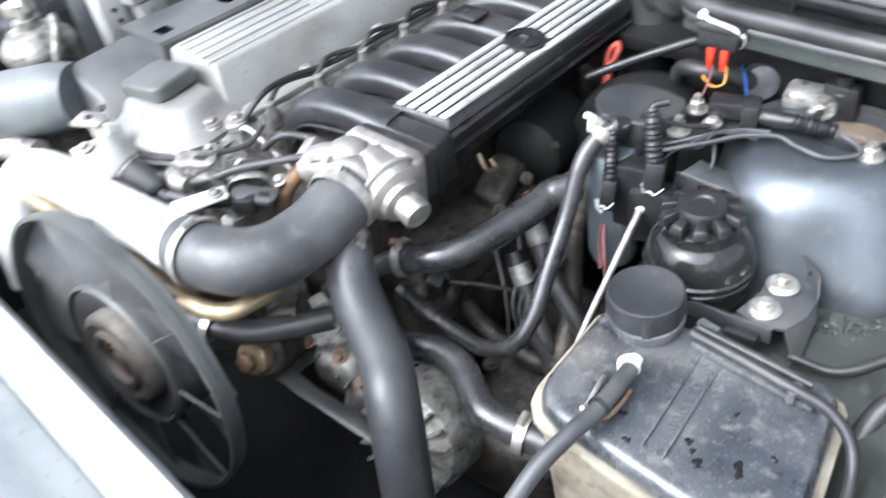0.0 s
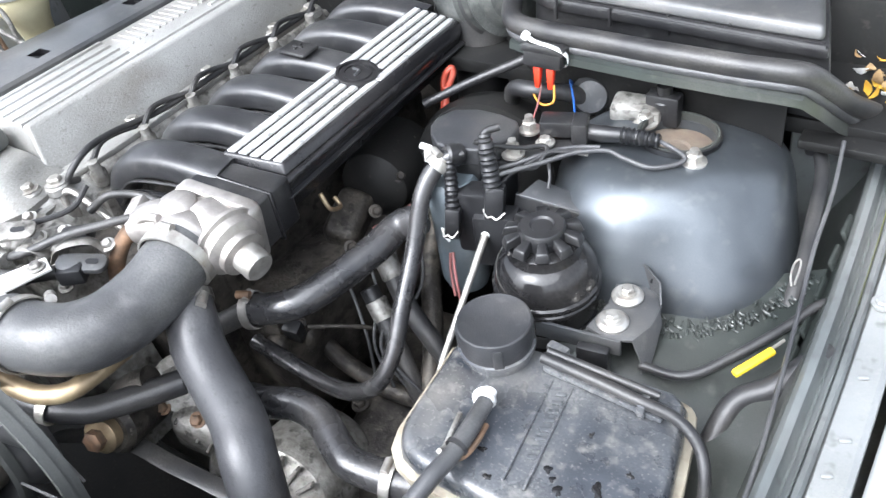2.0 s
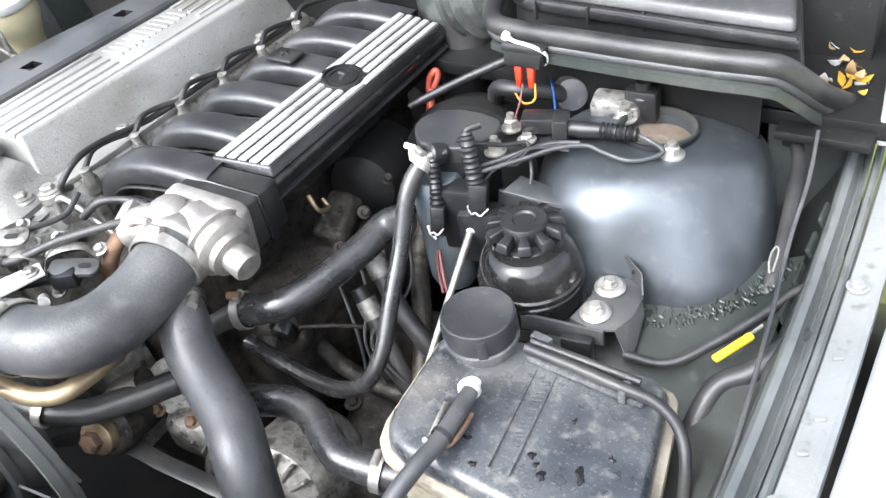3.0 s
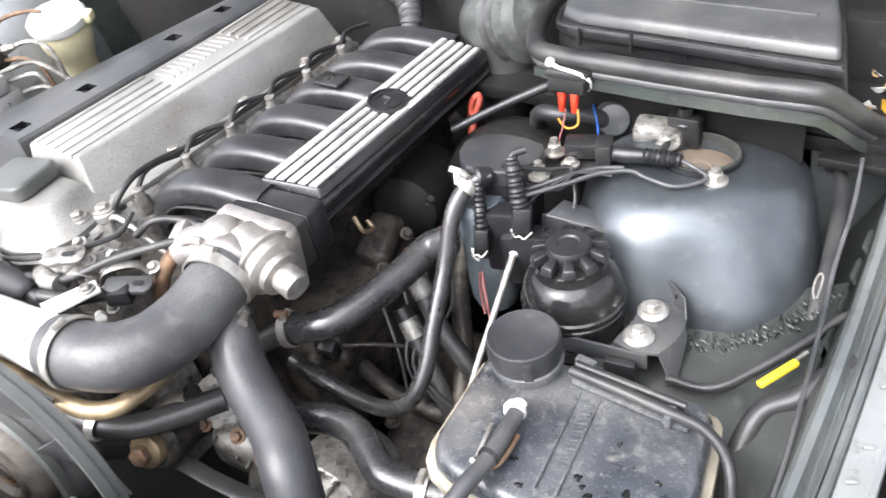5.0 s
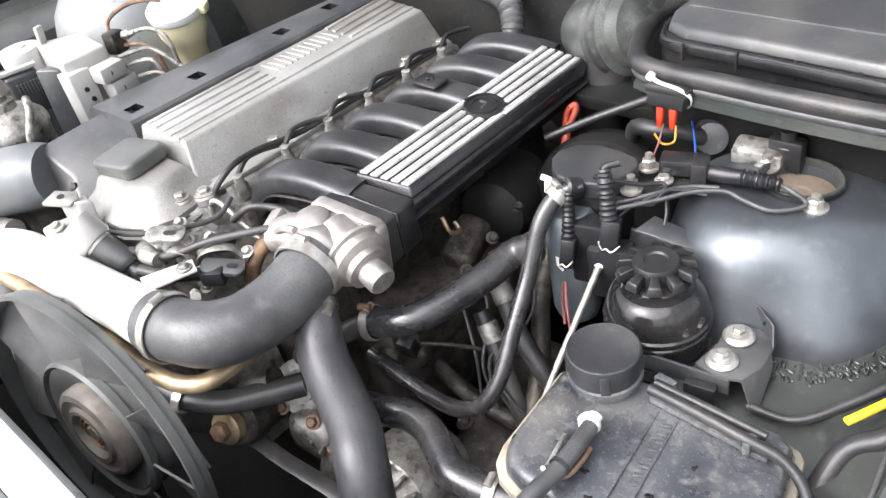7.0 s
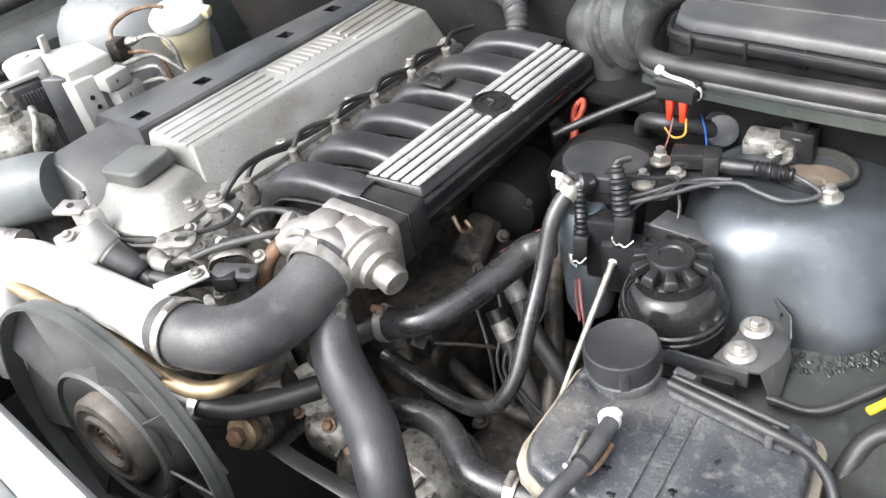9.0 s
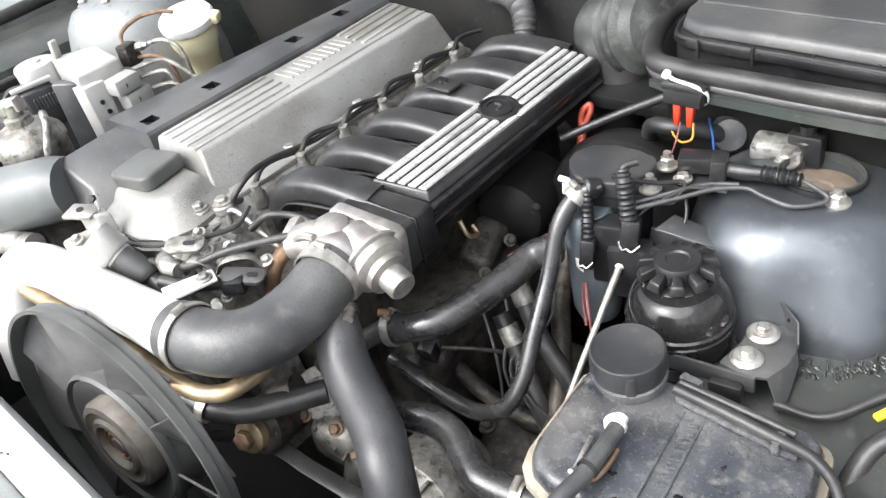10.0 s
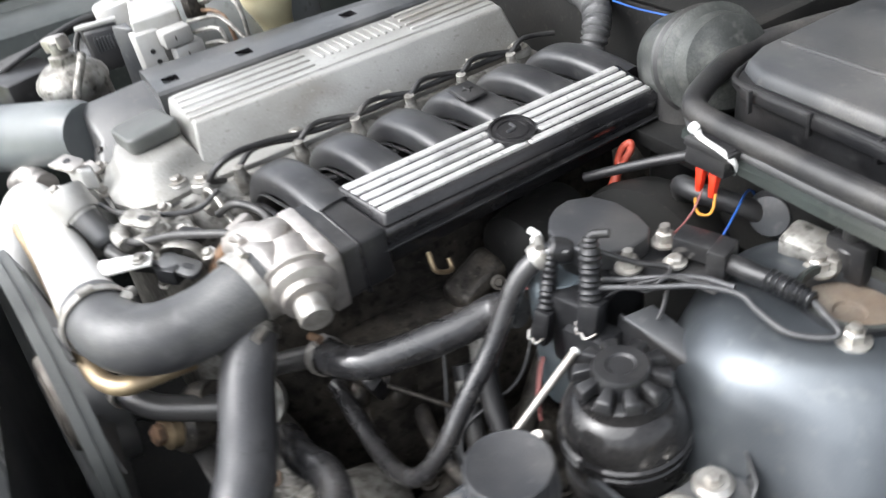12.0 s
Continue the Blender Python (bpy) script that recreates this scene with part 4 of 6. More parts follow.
for pts, c in (([(0.353, 0.042, 0.768), (0.363, 0.037, 0.755), (0.376, 0.030, 0.738), (0.404, 0.018, 0.70), (0.448, 0.008, 0.655), (0.49, 0.0, 0.60)], (0.369, 0.034, 0.746)), ([(0.338, 0.020, 0.711), (0.347, 0.016, 0.699), (0.362, 0.009, 0.680), (0.388, -0.004, 0.645), (0.421, -0.022, 0.60), (0.45, -0.03, 0.55)], (0.356, 0.013, 0.687))):
    f = hose("fuel_line", pts, 0.0125, M_RUBBERD, "dark rubber line with a crimped metal collar", (), 14, 6)
    d = Vector(pts[2]) - Vector(pts[1])
    part("collar", lathe([(0.0125, -0.014), (0.0142, -0.013), (0.0142, 0.013), (0.0125, 0.014)], axis(c, d), 18), M_OLDALU, f, "crimped metal collar")
    part("coupling", lathe([(0, -0.03), (0.009, -0.03), (0.010, -0.016), (0.010, -0.012)], axis(c, d), 14), M_BLACK, f)

gp = thing("vacuum_pipe", (0.0, -0.34, 0.83), "gold passivated steel pipe below the charge pipe", "pipe")
part("tube", sweep([(-0.16, -0.362, 0.842), (-0.09, -0.354, 0.838), (0.0, -0.347, 0.832), (0.10, -0.340, 0.824), (0.165, -0.337, 0.819), (0.205, -0.330, 0.815), (0.230, -0.312, 0.813), (0.236, -0.285, 0.812), (0.225, -0.24, 0.80)], 0.0105, 14, 8), M_GOLD, gp)
hose("coolant_pipe", [(0.03, -0.33, 0.79), (0.10, -0.330, 0.772), (0.140, -0.325, 0.765), (0.175, -0.316, 0.757), (0.205, -0.295, 0.750), (0.235, -0.255, 0.745), (0.262, -0.215, 0.742)], 0.015, M_RUBBERD, "black coolant pipe with a spring clamp", (0.46,), 16, 8)

bl = thing("idler_pulley", (0.187, -0.302, 0.70), "rusty idler pulley with an orange hex bolt", "pulley")
part("washer", lathe([(0, -0.012), (0.022, -0.012), (0.022, 0.0), (0.016, 0.004), (0, 0.004)], axis((0.190, -0.300, 0.698), (0.25, -0.8, 0.35)), 24), M_GOLD, bl)
part("bolt_head", lathe([(0.013, 0.003), (0.013, 0.014), (0.010, 0.016), (0, 0.016)], axis((0.190, -0.300, 0.698), (0.25, -0.8, 0.35)), 6), M_BROWN, bl, "rusty orange hex bolt")
part("housing", lathe([(0, -0.09), (0.03, -0.09), (0.034, -0.02), (0.028, -0.012), (0, -0.012)], axis((0.190, -0.300, 0.698), (0.25, -0.8, 0.35)), 24), M_GRIME, bl)
part("belt", sweep([(0.02, -0.33, 0.60), (0.10, -0.310, 0.655), (0.183, -0.277, 0.655), (0.25, -0.27, 0.647), (0.32, -0.262, 0.638), (0.42, -0.25, 0.62)], 0.011, 8, 4, 0.25), M_RUBBERD, bl, "flat black drive belt")

alt = thing("alternator", (0.36, -0.14, 0.55), "dirty aluminium alternator with cooling slots", "alternator")
AM = axis((0.345, -0.20, 0.565), (0.15, -0.9, 0.35))
part("housing", lathe([(0, -0.10), (0.06, -0.10), (0.072, -0.085), (0.074, 0.0), (0.068, 0.016), (0.05, 0.026), (0.02, 0.03), (0, 0.03)], AM, 40), M_OLDALU, alt)
for i in range(18):
    a = 2 * math.pi * i / 18
    part("vent_fin", block((0, 0, 0), (0.028, 0.0045, 0.010), None, 0.001, seg=1), M_OLDALU, alt).matrix_basis = Matrix.Translation(Vector((0.36, -0.14, 0.55)) * 0) @ AM @ Matrix.Rotation(a, 4, 'Z') @ Matrix.Translation((0.056, 0, 0.026))
part("pulley", lathe([(0, 0.03), (0.026, 0.03), (0.026, 0.034), (0.022, 0.037), (0.026, 0.04), (0.022, 0.043), (0.026, 0.046), (0.026, 0.05), (0, 0.05)], AM, 30), M_GRIME, alt)

# fan with its ring, blades and clutch
fan = thing("cooling_fan", (0.05, -0.39, 0.45), "dark ring-shrouded radiator fan with a viscous clutch hub", "fan")
FC = Vector((0.0474, -0.393, 0.699))
FD = Vector((-math.sin(radians(8.2)) * math.cos(radians(6.2)), math.cos(radians(8.2)) * math.cos(radians(6.2)), -math.sin(radians(6.2))))
FM = axis(FC, FD)
FR = 0.203
part("ring", lathe([(FR - 0.003, -0.016), (FR + 0.002, -0.016), (FR + 0.002, -0.005), (FR - 0.001, -0.004), (FR - 0.001, 0.007), (FR - 0.005, 0.007), (FR - 0.006, -0.004), (FR - 0.003, -0.016)], FM, 96), M_RING, fan, "dusty grey plastic ring")
part("hub_shell", lathe([(0.105, 0.05), (0.100, 0.0), (0.094, -0.006), (0.088, -0.004), (0.07, 0.006), (0.055, 0.006), (0.0, 0.006)], FM, 48), M_FAN, fan)
part("hub_lip", lathe([(0.096, -0.004), (0.100, -0.010), (0.104, -0.006), (0.104, 0.004)], FM, 56), M_RING, fan, "dusty raised hub edge")
cl = part("clutch", lathe([(0.066, 0.010), (0.066, -0.010), (0.062, -0.016), (0.055, -0.018), (0.051, -0.015), (0.044, -0.015), (0.040, -0.019), (0.034, -0.019), (0.030, -0.010), (0.012, -0.010), (0.010, -0.014), (0, -0.014)], FM, 48), M_CLUTCH, fan, "dirty brown-grey cast viscous clutch")
part("spring", sweep([FM @ Vector((0.026 * math.cos(a * 0.4) * (1 - a / 60), 0.026 * math.sin(a * 0.4) * (1 - a / 60), -0.012)) for a in range(0, 34)], 0.0022, 6, 2), M_BROWN, cl, "rusty bimetal coil")
for i in range(9):
    a0 = 2 * math.pi * i / 9
    rows = []
    for k in range(5):
        r_ = 0.099 + (FR - 0.103) * k / 4
        rows.append([FM @ Vector((r_ * math.cos(a0 + da), r_ * math.sin(a0 + da), z)) for da, z in ((-0.26, -0.006 + 0.003 * k / 4), (-0.10, 0.004 - 0.002 * k / 4), (0.10, 0.016 - 0.010 * k / 4), (0.26, 0.030 - 0.020 * k / 4))])
    part("blade", sheet(rows, 0.003), M_FAN, fan)

# ---- left side of the bay: tank, reservoir, boxes, cables ----
tank = thing("expansion_tank", (0.67, -0.1, 0.6), "coolant expansion tank, stained black top on yellowed lower half", "coolant tank")
TO = [(0.540, -0.072), (0.546, -0.064), (0.556, -0.059), (0.62, -0.040), (0.70, -0.030), (0.755, -0.024), (0.766, -0.026), (0.773, -0.034), (0.780, -0.06), (0.798, -0.15), (0.802, -0.195), (0.798, -0.208), (0.785, -0.213), (0.70, -0.214), (0.585, -0.212), (0.566, -0.206), (0.553, -0.194), (0.547, -0.175)]
tc = Vector((0.675, -0.13))
def tz(x, y, z):
    return (x, y, z - (x - 0.56) * 0.075 + (y + 0.1) * 0.02)
def ring_at(s, z):
    return [tz(tc.x + (x - tc.x) * s, tc.y + (y - tc.y) * s, z) for x, y in TO]
part("lower_half", hexa(ring_at(0.93, 0.62), ring_at(0.985, 0.772), 0.006, 3), M_TANKLOW, tank, "yellowed translucent lower half")
part("weld_seam", hexa(ring_at(1.036, 0.770), ring_at(1.036, 0.783), 0.003, 2), M_TANKLOW, tank, "yellowed welded rim")
top = part("upper_half", hexa(ring_at(0.985, 0.782), ring_at(0.93, 0.807), 0.010, 4), M_TANKTOP, tank, "stained black top")
part("rib", block(tz(0.659, -0.130, 0.8080), (0.003, 0.115, 0.003), pose(0, 0, 0, 0, 0, 6), 0.0008), M_TANKTOP, top)
part("rib", block(tz(0.679, -0.130, 0.8080), (0.003, 0.115, 0.003), pose(0, 0, 0, 0, 0, 6), 0.0008), M_TANKTOP, top)
for k in range(8):
    part("moulded_bar", block(tz(0.668 + 0.0012 * k, -0.085 - 0.010 * k, 0.8082), (0.010, 0.0045, 0.0018), pose(0, 0, 0, 0, 0, 20), 0.0005), M_TANKTOP, top)
for x, y, r_ in ((0.710, -0.110, 0.0035), (0.693, -0.158, 0.005), (0.709, -0.172, 0.006), (0.738, -0.157, 0.009), (0.700, -0.165, 0.004), (0.634, -0.169, 0.004), (0.652, -0.190, 0.005), (0.755, -0.13, 0.004)):
    drop = lathe([(r_, -0.001), (r_ * 0.9, 0.0004), (r_ * 0.4, 0.0008), (0, 0.0009)], None, 22)
    for v in drop.verts:
        k = 0.75 + 0.8 * noise.noise(Vector((v.co.x / r_ * 1.3 + 9 * x, v.co.y / r_ * 1.3 + 7 * y, 3 * r_ * 100)))
        v.co.x, v.co.y = v.co.x * k * 1.15, v.co.y * k * 0.75
    drop.transform(Matrix.Translation(tz(x, y, 0.8073)) @ pose(0, 0, 0, 1, 4.3, 900 * x))
    part("fluid_drop", drop, M_GLOSSBLACK, top, "dark wet drop")
part("pipe_channel", block(tz(0.700, -0.062, 0.812), (0.118, 0.020, 0.008), pose(0, 0, 0, 0, 4.3, -1), 0.003), M_TANKTOP, top)
part("clip", block(tz(0.740, -0.068, 0.818), (0.008, 0.016, 0.016), None, 0.002), M_TANKTOP, top)
part("clip", block(tz(0.645, -0.045, 0.816), (0.022, 0.010, 0.008), pose(0, 0, 0, 0, 0, -8), 0.002), M_TANKTOP, top)
part("neck", lathe([(0.034, 0.795), (0.034, 0.812), (0.038, 0.813), (0.038, 0.818), (0.033, 0.82)], pose(0.590, -0.066, 0), 32), M_TANKTOP, tank)
hose("overflow_pipe", [(0.640, -0.066, 0.818), (0.69, -0.067, 0.815), (0.735, -0.069, 0.812), (0.770, -0.068, 0.805), (0.795, -0.078, 0.79), (0.808, -0.10, 0.765), (0.812, -0.13, 0.70), (0.81, -0.14, 0.6)], 0.0055, M_RUBBERD, "thin black overflow pipe clipped on the tank", (), 12, 8)
hose("vent_pipe", [(0.642, -0.058, 0.820), (0.69, -0.057, 0.816), (0.75, -0.055, 0.810)], 0.004, M_RUBBERD, "thin black pipe along the tank top", (), 10, 4)
tcap = thing("tank_cap", (0.590, -0.066, 0.815), "round matt black coolant tank cap", "cap")
part("cap", lathe([(0.034, 0.814), (0.0355, 0.816), (0.0368, 0.8435), (0.0362, 0.8455), (0.0345, 0.8462), (0.033, 0.8455), (0, 0.8455)], pose(0.590, -0.066, 0), 48), M_CAP, tcap)
for a in range(4):
    part("grip", block((0, 0, 0), (0.004, 0.010, 0.024), None, 0.0015), M_CAP, tcap).matrix_basis = pose(0.590, -0.066, 0.829, 0, 0, 35 + 90 * a) @ Matrix.Translation((0.0355, 0, 0))
bh = hose("bleed_hose", [(0.618, -0.134, 0.816), (0.622, -0.165, 0.819), (0.623, -0.195, 0.819), (0.619, -0.226, 0.818), (0.610, -0.27, 0.80), (0.60, -0.33, 0.75)], 0.0082, M_RUBBER, "black bleed hose on a white nipple", (), 14, 8)
part("nipple", lathe([(0.006, -0.015), (0.0075, -0.012), (0.0075, 0.0), (0.0085, 0.001), (0.0085, 0.004), (0.0065, 0.006), (0.0065, 0.012), (0, 0.013)], axis((0.617, -0.132, 0.815), (-0.1, 0.9, 0.1)), 16), M_WHITE, bh, "white plastic nipple")
part("bleed_screw", lathe([(0.011, -0.01), (0.011, 0.002), (0.009, 0.004), (0, 0.004)], pose(0.610, -0.124, 0.808), 14), M_WHITE, bh, "white bleed screw")
for k in range(2):
    part("bracket_wire", sweep([(0.600 + 0.028 * k, -0.150, 0.808), (0.606 + 0.026 * k, -0.172, 0.812), (0.610 + 0.020 * k, -0.190, 0.813), (0.613 + 0.014 * k, -0.200, 0.822)], 0.0026, 8, 5), M_BROWN if k else M_OLDALU, bh, "bent rusty wire bracket")
part("tie", ring((0.6225, -0.188, 0.819), (0.0, -1, 0), 0.0084, 0.004), M_BLACK, bh)

ps = thing("steering_reservoir", (0.590, 0.035, 0.72), "round black power steering reservoir with lugged cap", "reservoir")
PM = pose(0.575, 0.060, 0)
part("body", lathe([(0.0, 0.70), (0.05, 0.705), (0.054, 0.715), (0.054, 0.776), (0.0590, 0.778), (0.0590, 0.782), (0.0575, 0.7835), (0.0575, 0.7855), (0.0590, 0.787), (0.0590, 0.791), (0.0565, 0.793), (0.0560, 0.801), (0.0545, 0.810), (0.050, 0.820), (0.044, 0.827), (0.040, 0.829), (0.0385, 0.834), (0.038, 0.840), (0.035, 0.842), (0, 0.843)], PM, 64), M_GLOSSBLACK, ps)
pc = part("cap", lathe([(0.024, 0.840), (0.025, 0.844), (0.025, 0.859), (0.023, 0.8620), (0.013, 0.8625), (0.011, 0.8605), (0, 0.8605)], PM, 40), M_BLACK, ps, "black lugged screw cap")
for i in range(10):
    part("lug", hexa([(-0.012, -0.0045, -0.007), (0.011, -0.0085, -0.009), (0.011, 0.0085, -0.009), (-0.012, 0.0045, -0.007)], [(-0.012, -0.0030, 0.005), (0.008, -0.0065, 0.001), (0.008, 0.0065, 0.001), (-0.012, 0.0030, 0.005)], 0.0015, 2), M_BLACK, pc).matrix_basis = pose(0.575, 0.060, 0.854, 0, 0, 36 * i + 10) @ Matrix.Translation((0.032, 0, 0))
part("band", ring((0.575, 0.060, 0.742), (0, 0, 1), 0.0545, 0.016), M_BLACK, ps)
br = thing("reservoir_bracket", (0.66, 0.055, 0.74), "dusty black steel bracket bolted with zinc washers", "bracket")
part("plate", slab([(0.640, 0.022), (0.668, 0.016), (0.690, 0.024), (0.699, 0.050), (0.697, 0.082), (0.690, 0.096), (0.655, 0.106), (0.641, 0.096), (0.646, 0.060)], 0.772, 0.776, 0.001), M_GREYPLAST, br)
part("arm", hexa([(0.590, 0.004, 0.757), (0.680, 0.016, 0.755), (0.680, 0.020, 0.755), (0.590, 0.008, 0.757)], [(0.590, 0.004, 0.779), (0.680, 0.016, 0.776), (0.680, 0.020, 0.776), (0.590, 0.008, 0.779)], 0.001), M_GREYPLAST, br)
part("arm", hexa([(0.612, 0.102, 0.765), (0.66, 0.108, 0.765), (0.66, 0.112, 0.765), (0.612, 0.106, 0.765)], [(0.612, 0.102, 0.782), (0.66, 0.108, 0.778), (0.66, 0.112, 0.778), (0.612, 0.106, 0.782)], 0.001), M_GREYPLAST, br)
part("clip_block", block((0.655, 0.006, 0.748), (0.034, 0.012, 0.040), pose(0, 0, 0, 0, 0, 8), 0.003), M_BLACK, br)
part("fold", sheet([[(0.640, 0.114, 0.775), (0.668, 0.108, 0.775), (0.690, 0.095, 0.775), (0.698, 0.078, 0.775)], [(0.640, 0.115, 0.801), (0.668, 0.109, 0.800), (0.690, 0.096, 0.793), (0.698, 0.079, 0.780)]], 0.0018), M_GREYPLAST, br, "upright folded flange")
part("fold_bolt_hole", lathe([(0, 0.0), (0.003, 0.0), (0.003, 0.001), (0, 0.001)], axis((0.679, 0.1008, 0.788), (0.5, -0.85, 0.1)), 10), M_BLACK, br)
part("foot", sheet([[(0.690, 0.024, 0.775), (0.699, 0.050, 0.775), (0.698, 0.075, 0.775)], [(0.702, 0.018, 0.755), (0.706, 0.042, 0.757), (0.704, 0.066, 0.765)], [(0.704, 0.014, 0.742), (0.708, 0.026, 0.742), (0.707, 0.040, 0.750)]], 0.002), M_GREYPLAST, br, "folded foot")
for p in ((0.661, 0.078, 0.778), (0.662, 0.038, 0.777)):
    part("washer", lathe([(0, -0.001), (0.0165, -0.001), (0.017, 0.002), (0.013, 0.006), (0.0, 0.006)], pose(*p), 28), M_ZINC, br, "large zinc washer")
    part("bolt", hexbolt((p[0], p[1], p[2] + 0.006), (0, 0, 1), 0.007, 0.009, 0.006), M_ZINC, br)
br2 = thing("support_bracket", (0.56, 0.13, 0.8), "dusty folded black steel bracket above the reservoir", "bracket")
part("plate", hexa([(0.520, 0.108, 0.846), (0.600, 0.122, 0.832), (0.604, 0.145, 0.832), (0.530, 0.135, 0.852)], [(0.520, 0.108, 0.850), (0.600, 0.122, 0.836), (0.604, 0.145, 0.836), (0.530, 0.135, 0.856)], 0.001), M_GREYPLAST, br2)
part("ear", hexa([(0.592, 0.128, 0.832), (0.612, 0.135, 0.828), (0.606, 0.158, 0.848), (0.588, 0.150, 0.85)], [(0.594, 0.126, 0.835), (0.614, 0.133, 0.831), (0.608, 0.156, 0.851), (0.590, 0.148, 0.853)], 0.001), M_GREYPLAST, br2)
part("web", hexa([(0.510, 0.10, 0.80), (0.54, 0.10, 0.80), (0.54, 0.106, 0.80), (0.51, 0.106, 0.80)], [(0.515, 0.108, 0.85), (0.60, 0.120, 0.834), (0.60, 0.124, 0.834), (0.515, 0.112, 0.85)], 0.001), M_BLACK, br2)

# fuel filter box with an oval lid, sensors and plugs
fb = thing("pump_box", (0.47, 0.11, 0.8), "black box with a matt oval lid on a grey canister", "box")
OV = [(0.402, 0.119), (0.393, 0.133), (0.390, 0.150), (0.402, 0.172), (0.428, 0.182), (0.459, 0.182), (0.484, 0.176), (0.493, 0.165), (0.495, 0.145), (0.489, 0.124), (0.473, 0.108), (0.444, 0.100), (0.421, 0.103)]
part("lid", hexa([(x, y, 0.876) for x, y in OV], [(x, y, 0.898) for x, y in OV], 0.003, 3), M_CAP, fb, "matt charcoal lid")
part("box", hexa([(0.445 + (x - 0.445) * 0.8, 0.14 + (y - 0.14) * 0.8, 0.78) for x, y in OV], [(0.445 + (x - 0.445) * 0.94, 0.14 + (y - 0.14) * 0.94, 0.877) for x, y in OV], 0.003), M_BLACK, fb)
part("canister", lathe([(0, 0.70), (0.026, 0.70), (0.031, 0.715), (0.031, 0.855), (0.026, 0.862), (0, 0.862)], pose(0.438, 0.098, 0), 28), M_GREYBLUE, fb, "grey-blue canister")
part("label_bars", block((0.440, 0.066, 0.80), (0.018, 0.002, 0.014), pose(0, 0, 0, 0, 0, -25), 0), M_WHITE, fb, "worn pale label")
for p in ((0.502, 0.133), (0.496, 0.182)):
    part("nut", hexbolt((p[0], p[1], 0.884), (0, 0, 1), 0.0085, 0.013, 0.011, 0.008), M_ZINC, fb, "zinc flanged nut")
part("nut", hexbolt((0.522, 0.170, 0.880), (0, 0, 1), 0.0075, 0.011, 0.006), M_ZINC, fb, "zinc flanged nut")
part("mount", slab([(0.47, 0.125), (0.515, 0.122), (0.565, 0.185), (0.555, 0.215), (0.49, 0.205), (0.47, 0.17)], 0.868, 0.877, 0.002), M_BLACK, fb)
def plug(top_, mid, low, r):
    """A sensor plug: cable boot, ribbed sleeve and a connector with a wire clip."""
    d = Vector(low) - Vector(mid)
    p = thing("sensor_plug", low, "black ribbed rubber sensor plug with a wire clip", "connector", "sensor plugs")
    part("cable", sweep([Vector(top_) + Vector((0.012, 0.012, 0.004)), top_, Vector(top_).lerp(Vector(mid), 0.4)], r * 0.45, 12, 5), M_RUBBERD, p)
    part("boot", sweep([Vector(top_).lerp(Vector(mid), k / 3) for k in range(4)] + [Vector(mid).lerp(Vector(low), 0.25)], [r * 0.7, r * 0.95, r, r * 1.05, r * 1.15], 16, 7, ribs=(0.0062, r * 0.12)), M_BLACK, p, "ribbed sleeve")
    part("shell", block(Vector(mid).lerp(Vector(low), 0.6), (r * 2.3, r * 2.0, d.length * 0.9), pose(0, 0, 0, -12, 6, 20), 0.003), M_BLACK, p)
    q = Vector(low)
    part("wire_clip", sweep([q + Vector((-r * 1.4, -r * 0.7, 0.012)), q + Vector((-r * 0.6, -r * 1.3, 0.007)), q + Vector((0, -r * 1.2, 0.009)), q + Vector((r * 0.7, -r * 1.2, 0.007)), q + Vector((r * 1.5, -r * 0.5, 0.014))], 0.0011, 6, 5), M_ZINC, p, "bright wire clip")
    return p
plug((0.487, 0.104, 0.925), (0.497, 0.092, 0.876), (0.505, 0.083, 0.832), 0.0094)
plug((0.449, 0.086, 0.893), (0.456, 0.070, 0.850), (0.462, 0.054, 0.812), 0.0076)
part("fitting_ring", ring((0.436, 0.085, 0.889), (-0.3, -0.6, -0.5), 0.0115, 0.010, 0.002), M_ZINC, fb, "bright hose ring")
part("fitting", lathe([(0, -0.012), (0.011, -0.012), (0.0128, -0.006), (0.0128, 0.006), (0.010, 0.009), (0, 0.009)], axis((0.447, 0.095, 0.893), (-0.35, -0.55, 0.2)), 20), M_BLACK, fb)
part("white_tap", join(block((0.417, 0.092, 0.888), (0.010, 0.010, 0.018), pose(0, 0, 0, 15, 10, 20), 0.002), block((0.414, 0.092, 0.898), (0.014, 0.006, 0.006), pose(0, 0, 0, 0, 20, 20), 0.0015)), M_WHITE, fb, "white plastic tap")
part("plug_carrier", block((0.476, 0.090, 0.818), (0.050, 0.030, 0.085), pose(0, 0, 0, 0, 0, 14), 0.005), M_BLACK, fb)
part("low_plate", block((0.500, 0.088, 0.80), (0.05, 0.03, 0.07), pose(0, 0, 0, 0, 0, 18), 0.004), M_BLACK, fb)
part("thumb_screw", lathe([(0.006, 0.0), (0.006, 0.016), (0, 0.017)], axis((0.525, 0.008, 0.765), (0.1, -0.5, 0.5)), 14), M_ZINC, fb)

rod = thing("prop_rod", (0.5, 0.0, 0.72), "thin bare steel rod leaning between box and tank", "rod")
part("shaft", sweep([(0.494, 0.071, 0.812), (0.500, 0.02, 0.785), (0.508, -0.055, 0.742), (0.513, -0.09, 0.72)], [0.0045, 0.004, 0.0035, 0.0035], 10, 4), M_ZINC, rod)
part("tip", sweep([(0.493, 0.078, 0.815), (0.494, 0.070, 0.811)], 0.0055, 10, 1), M_WHITE, rod)

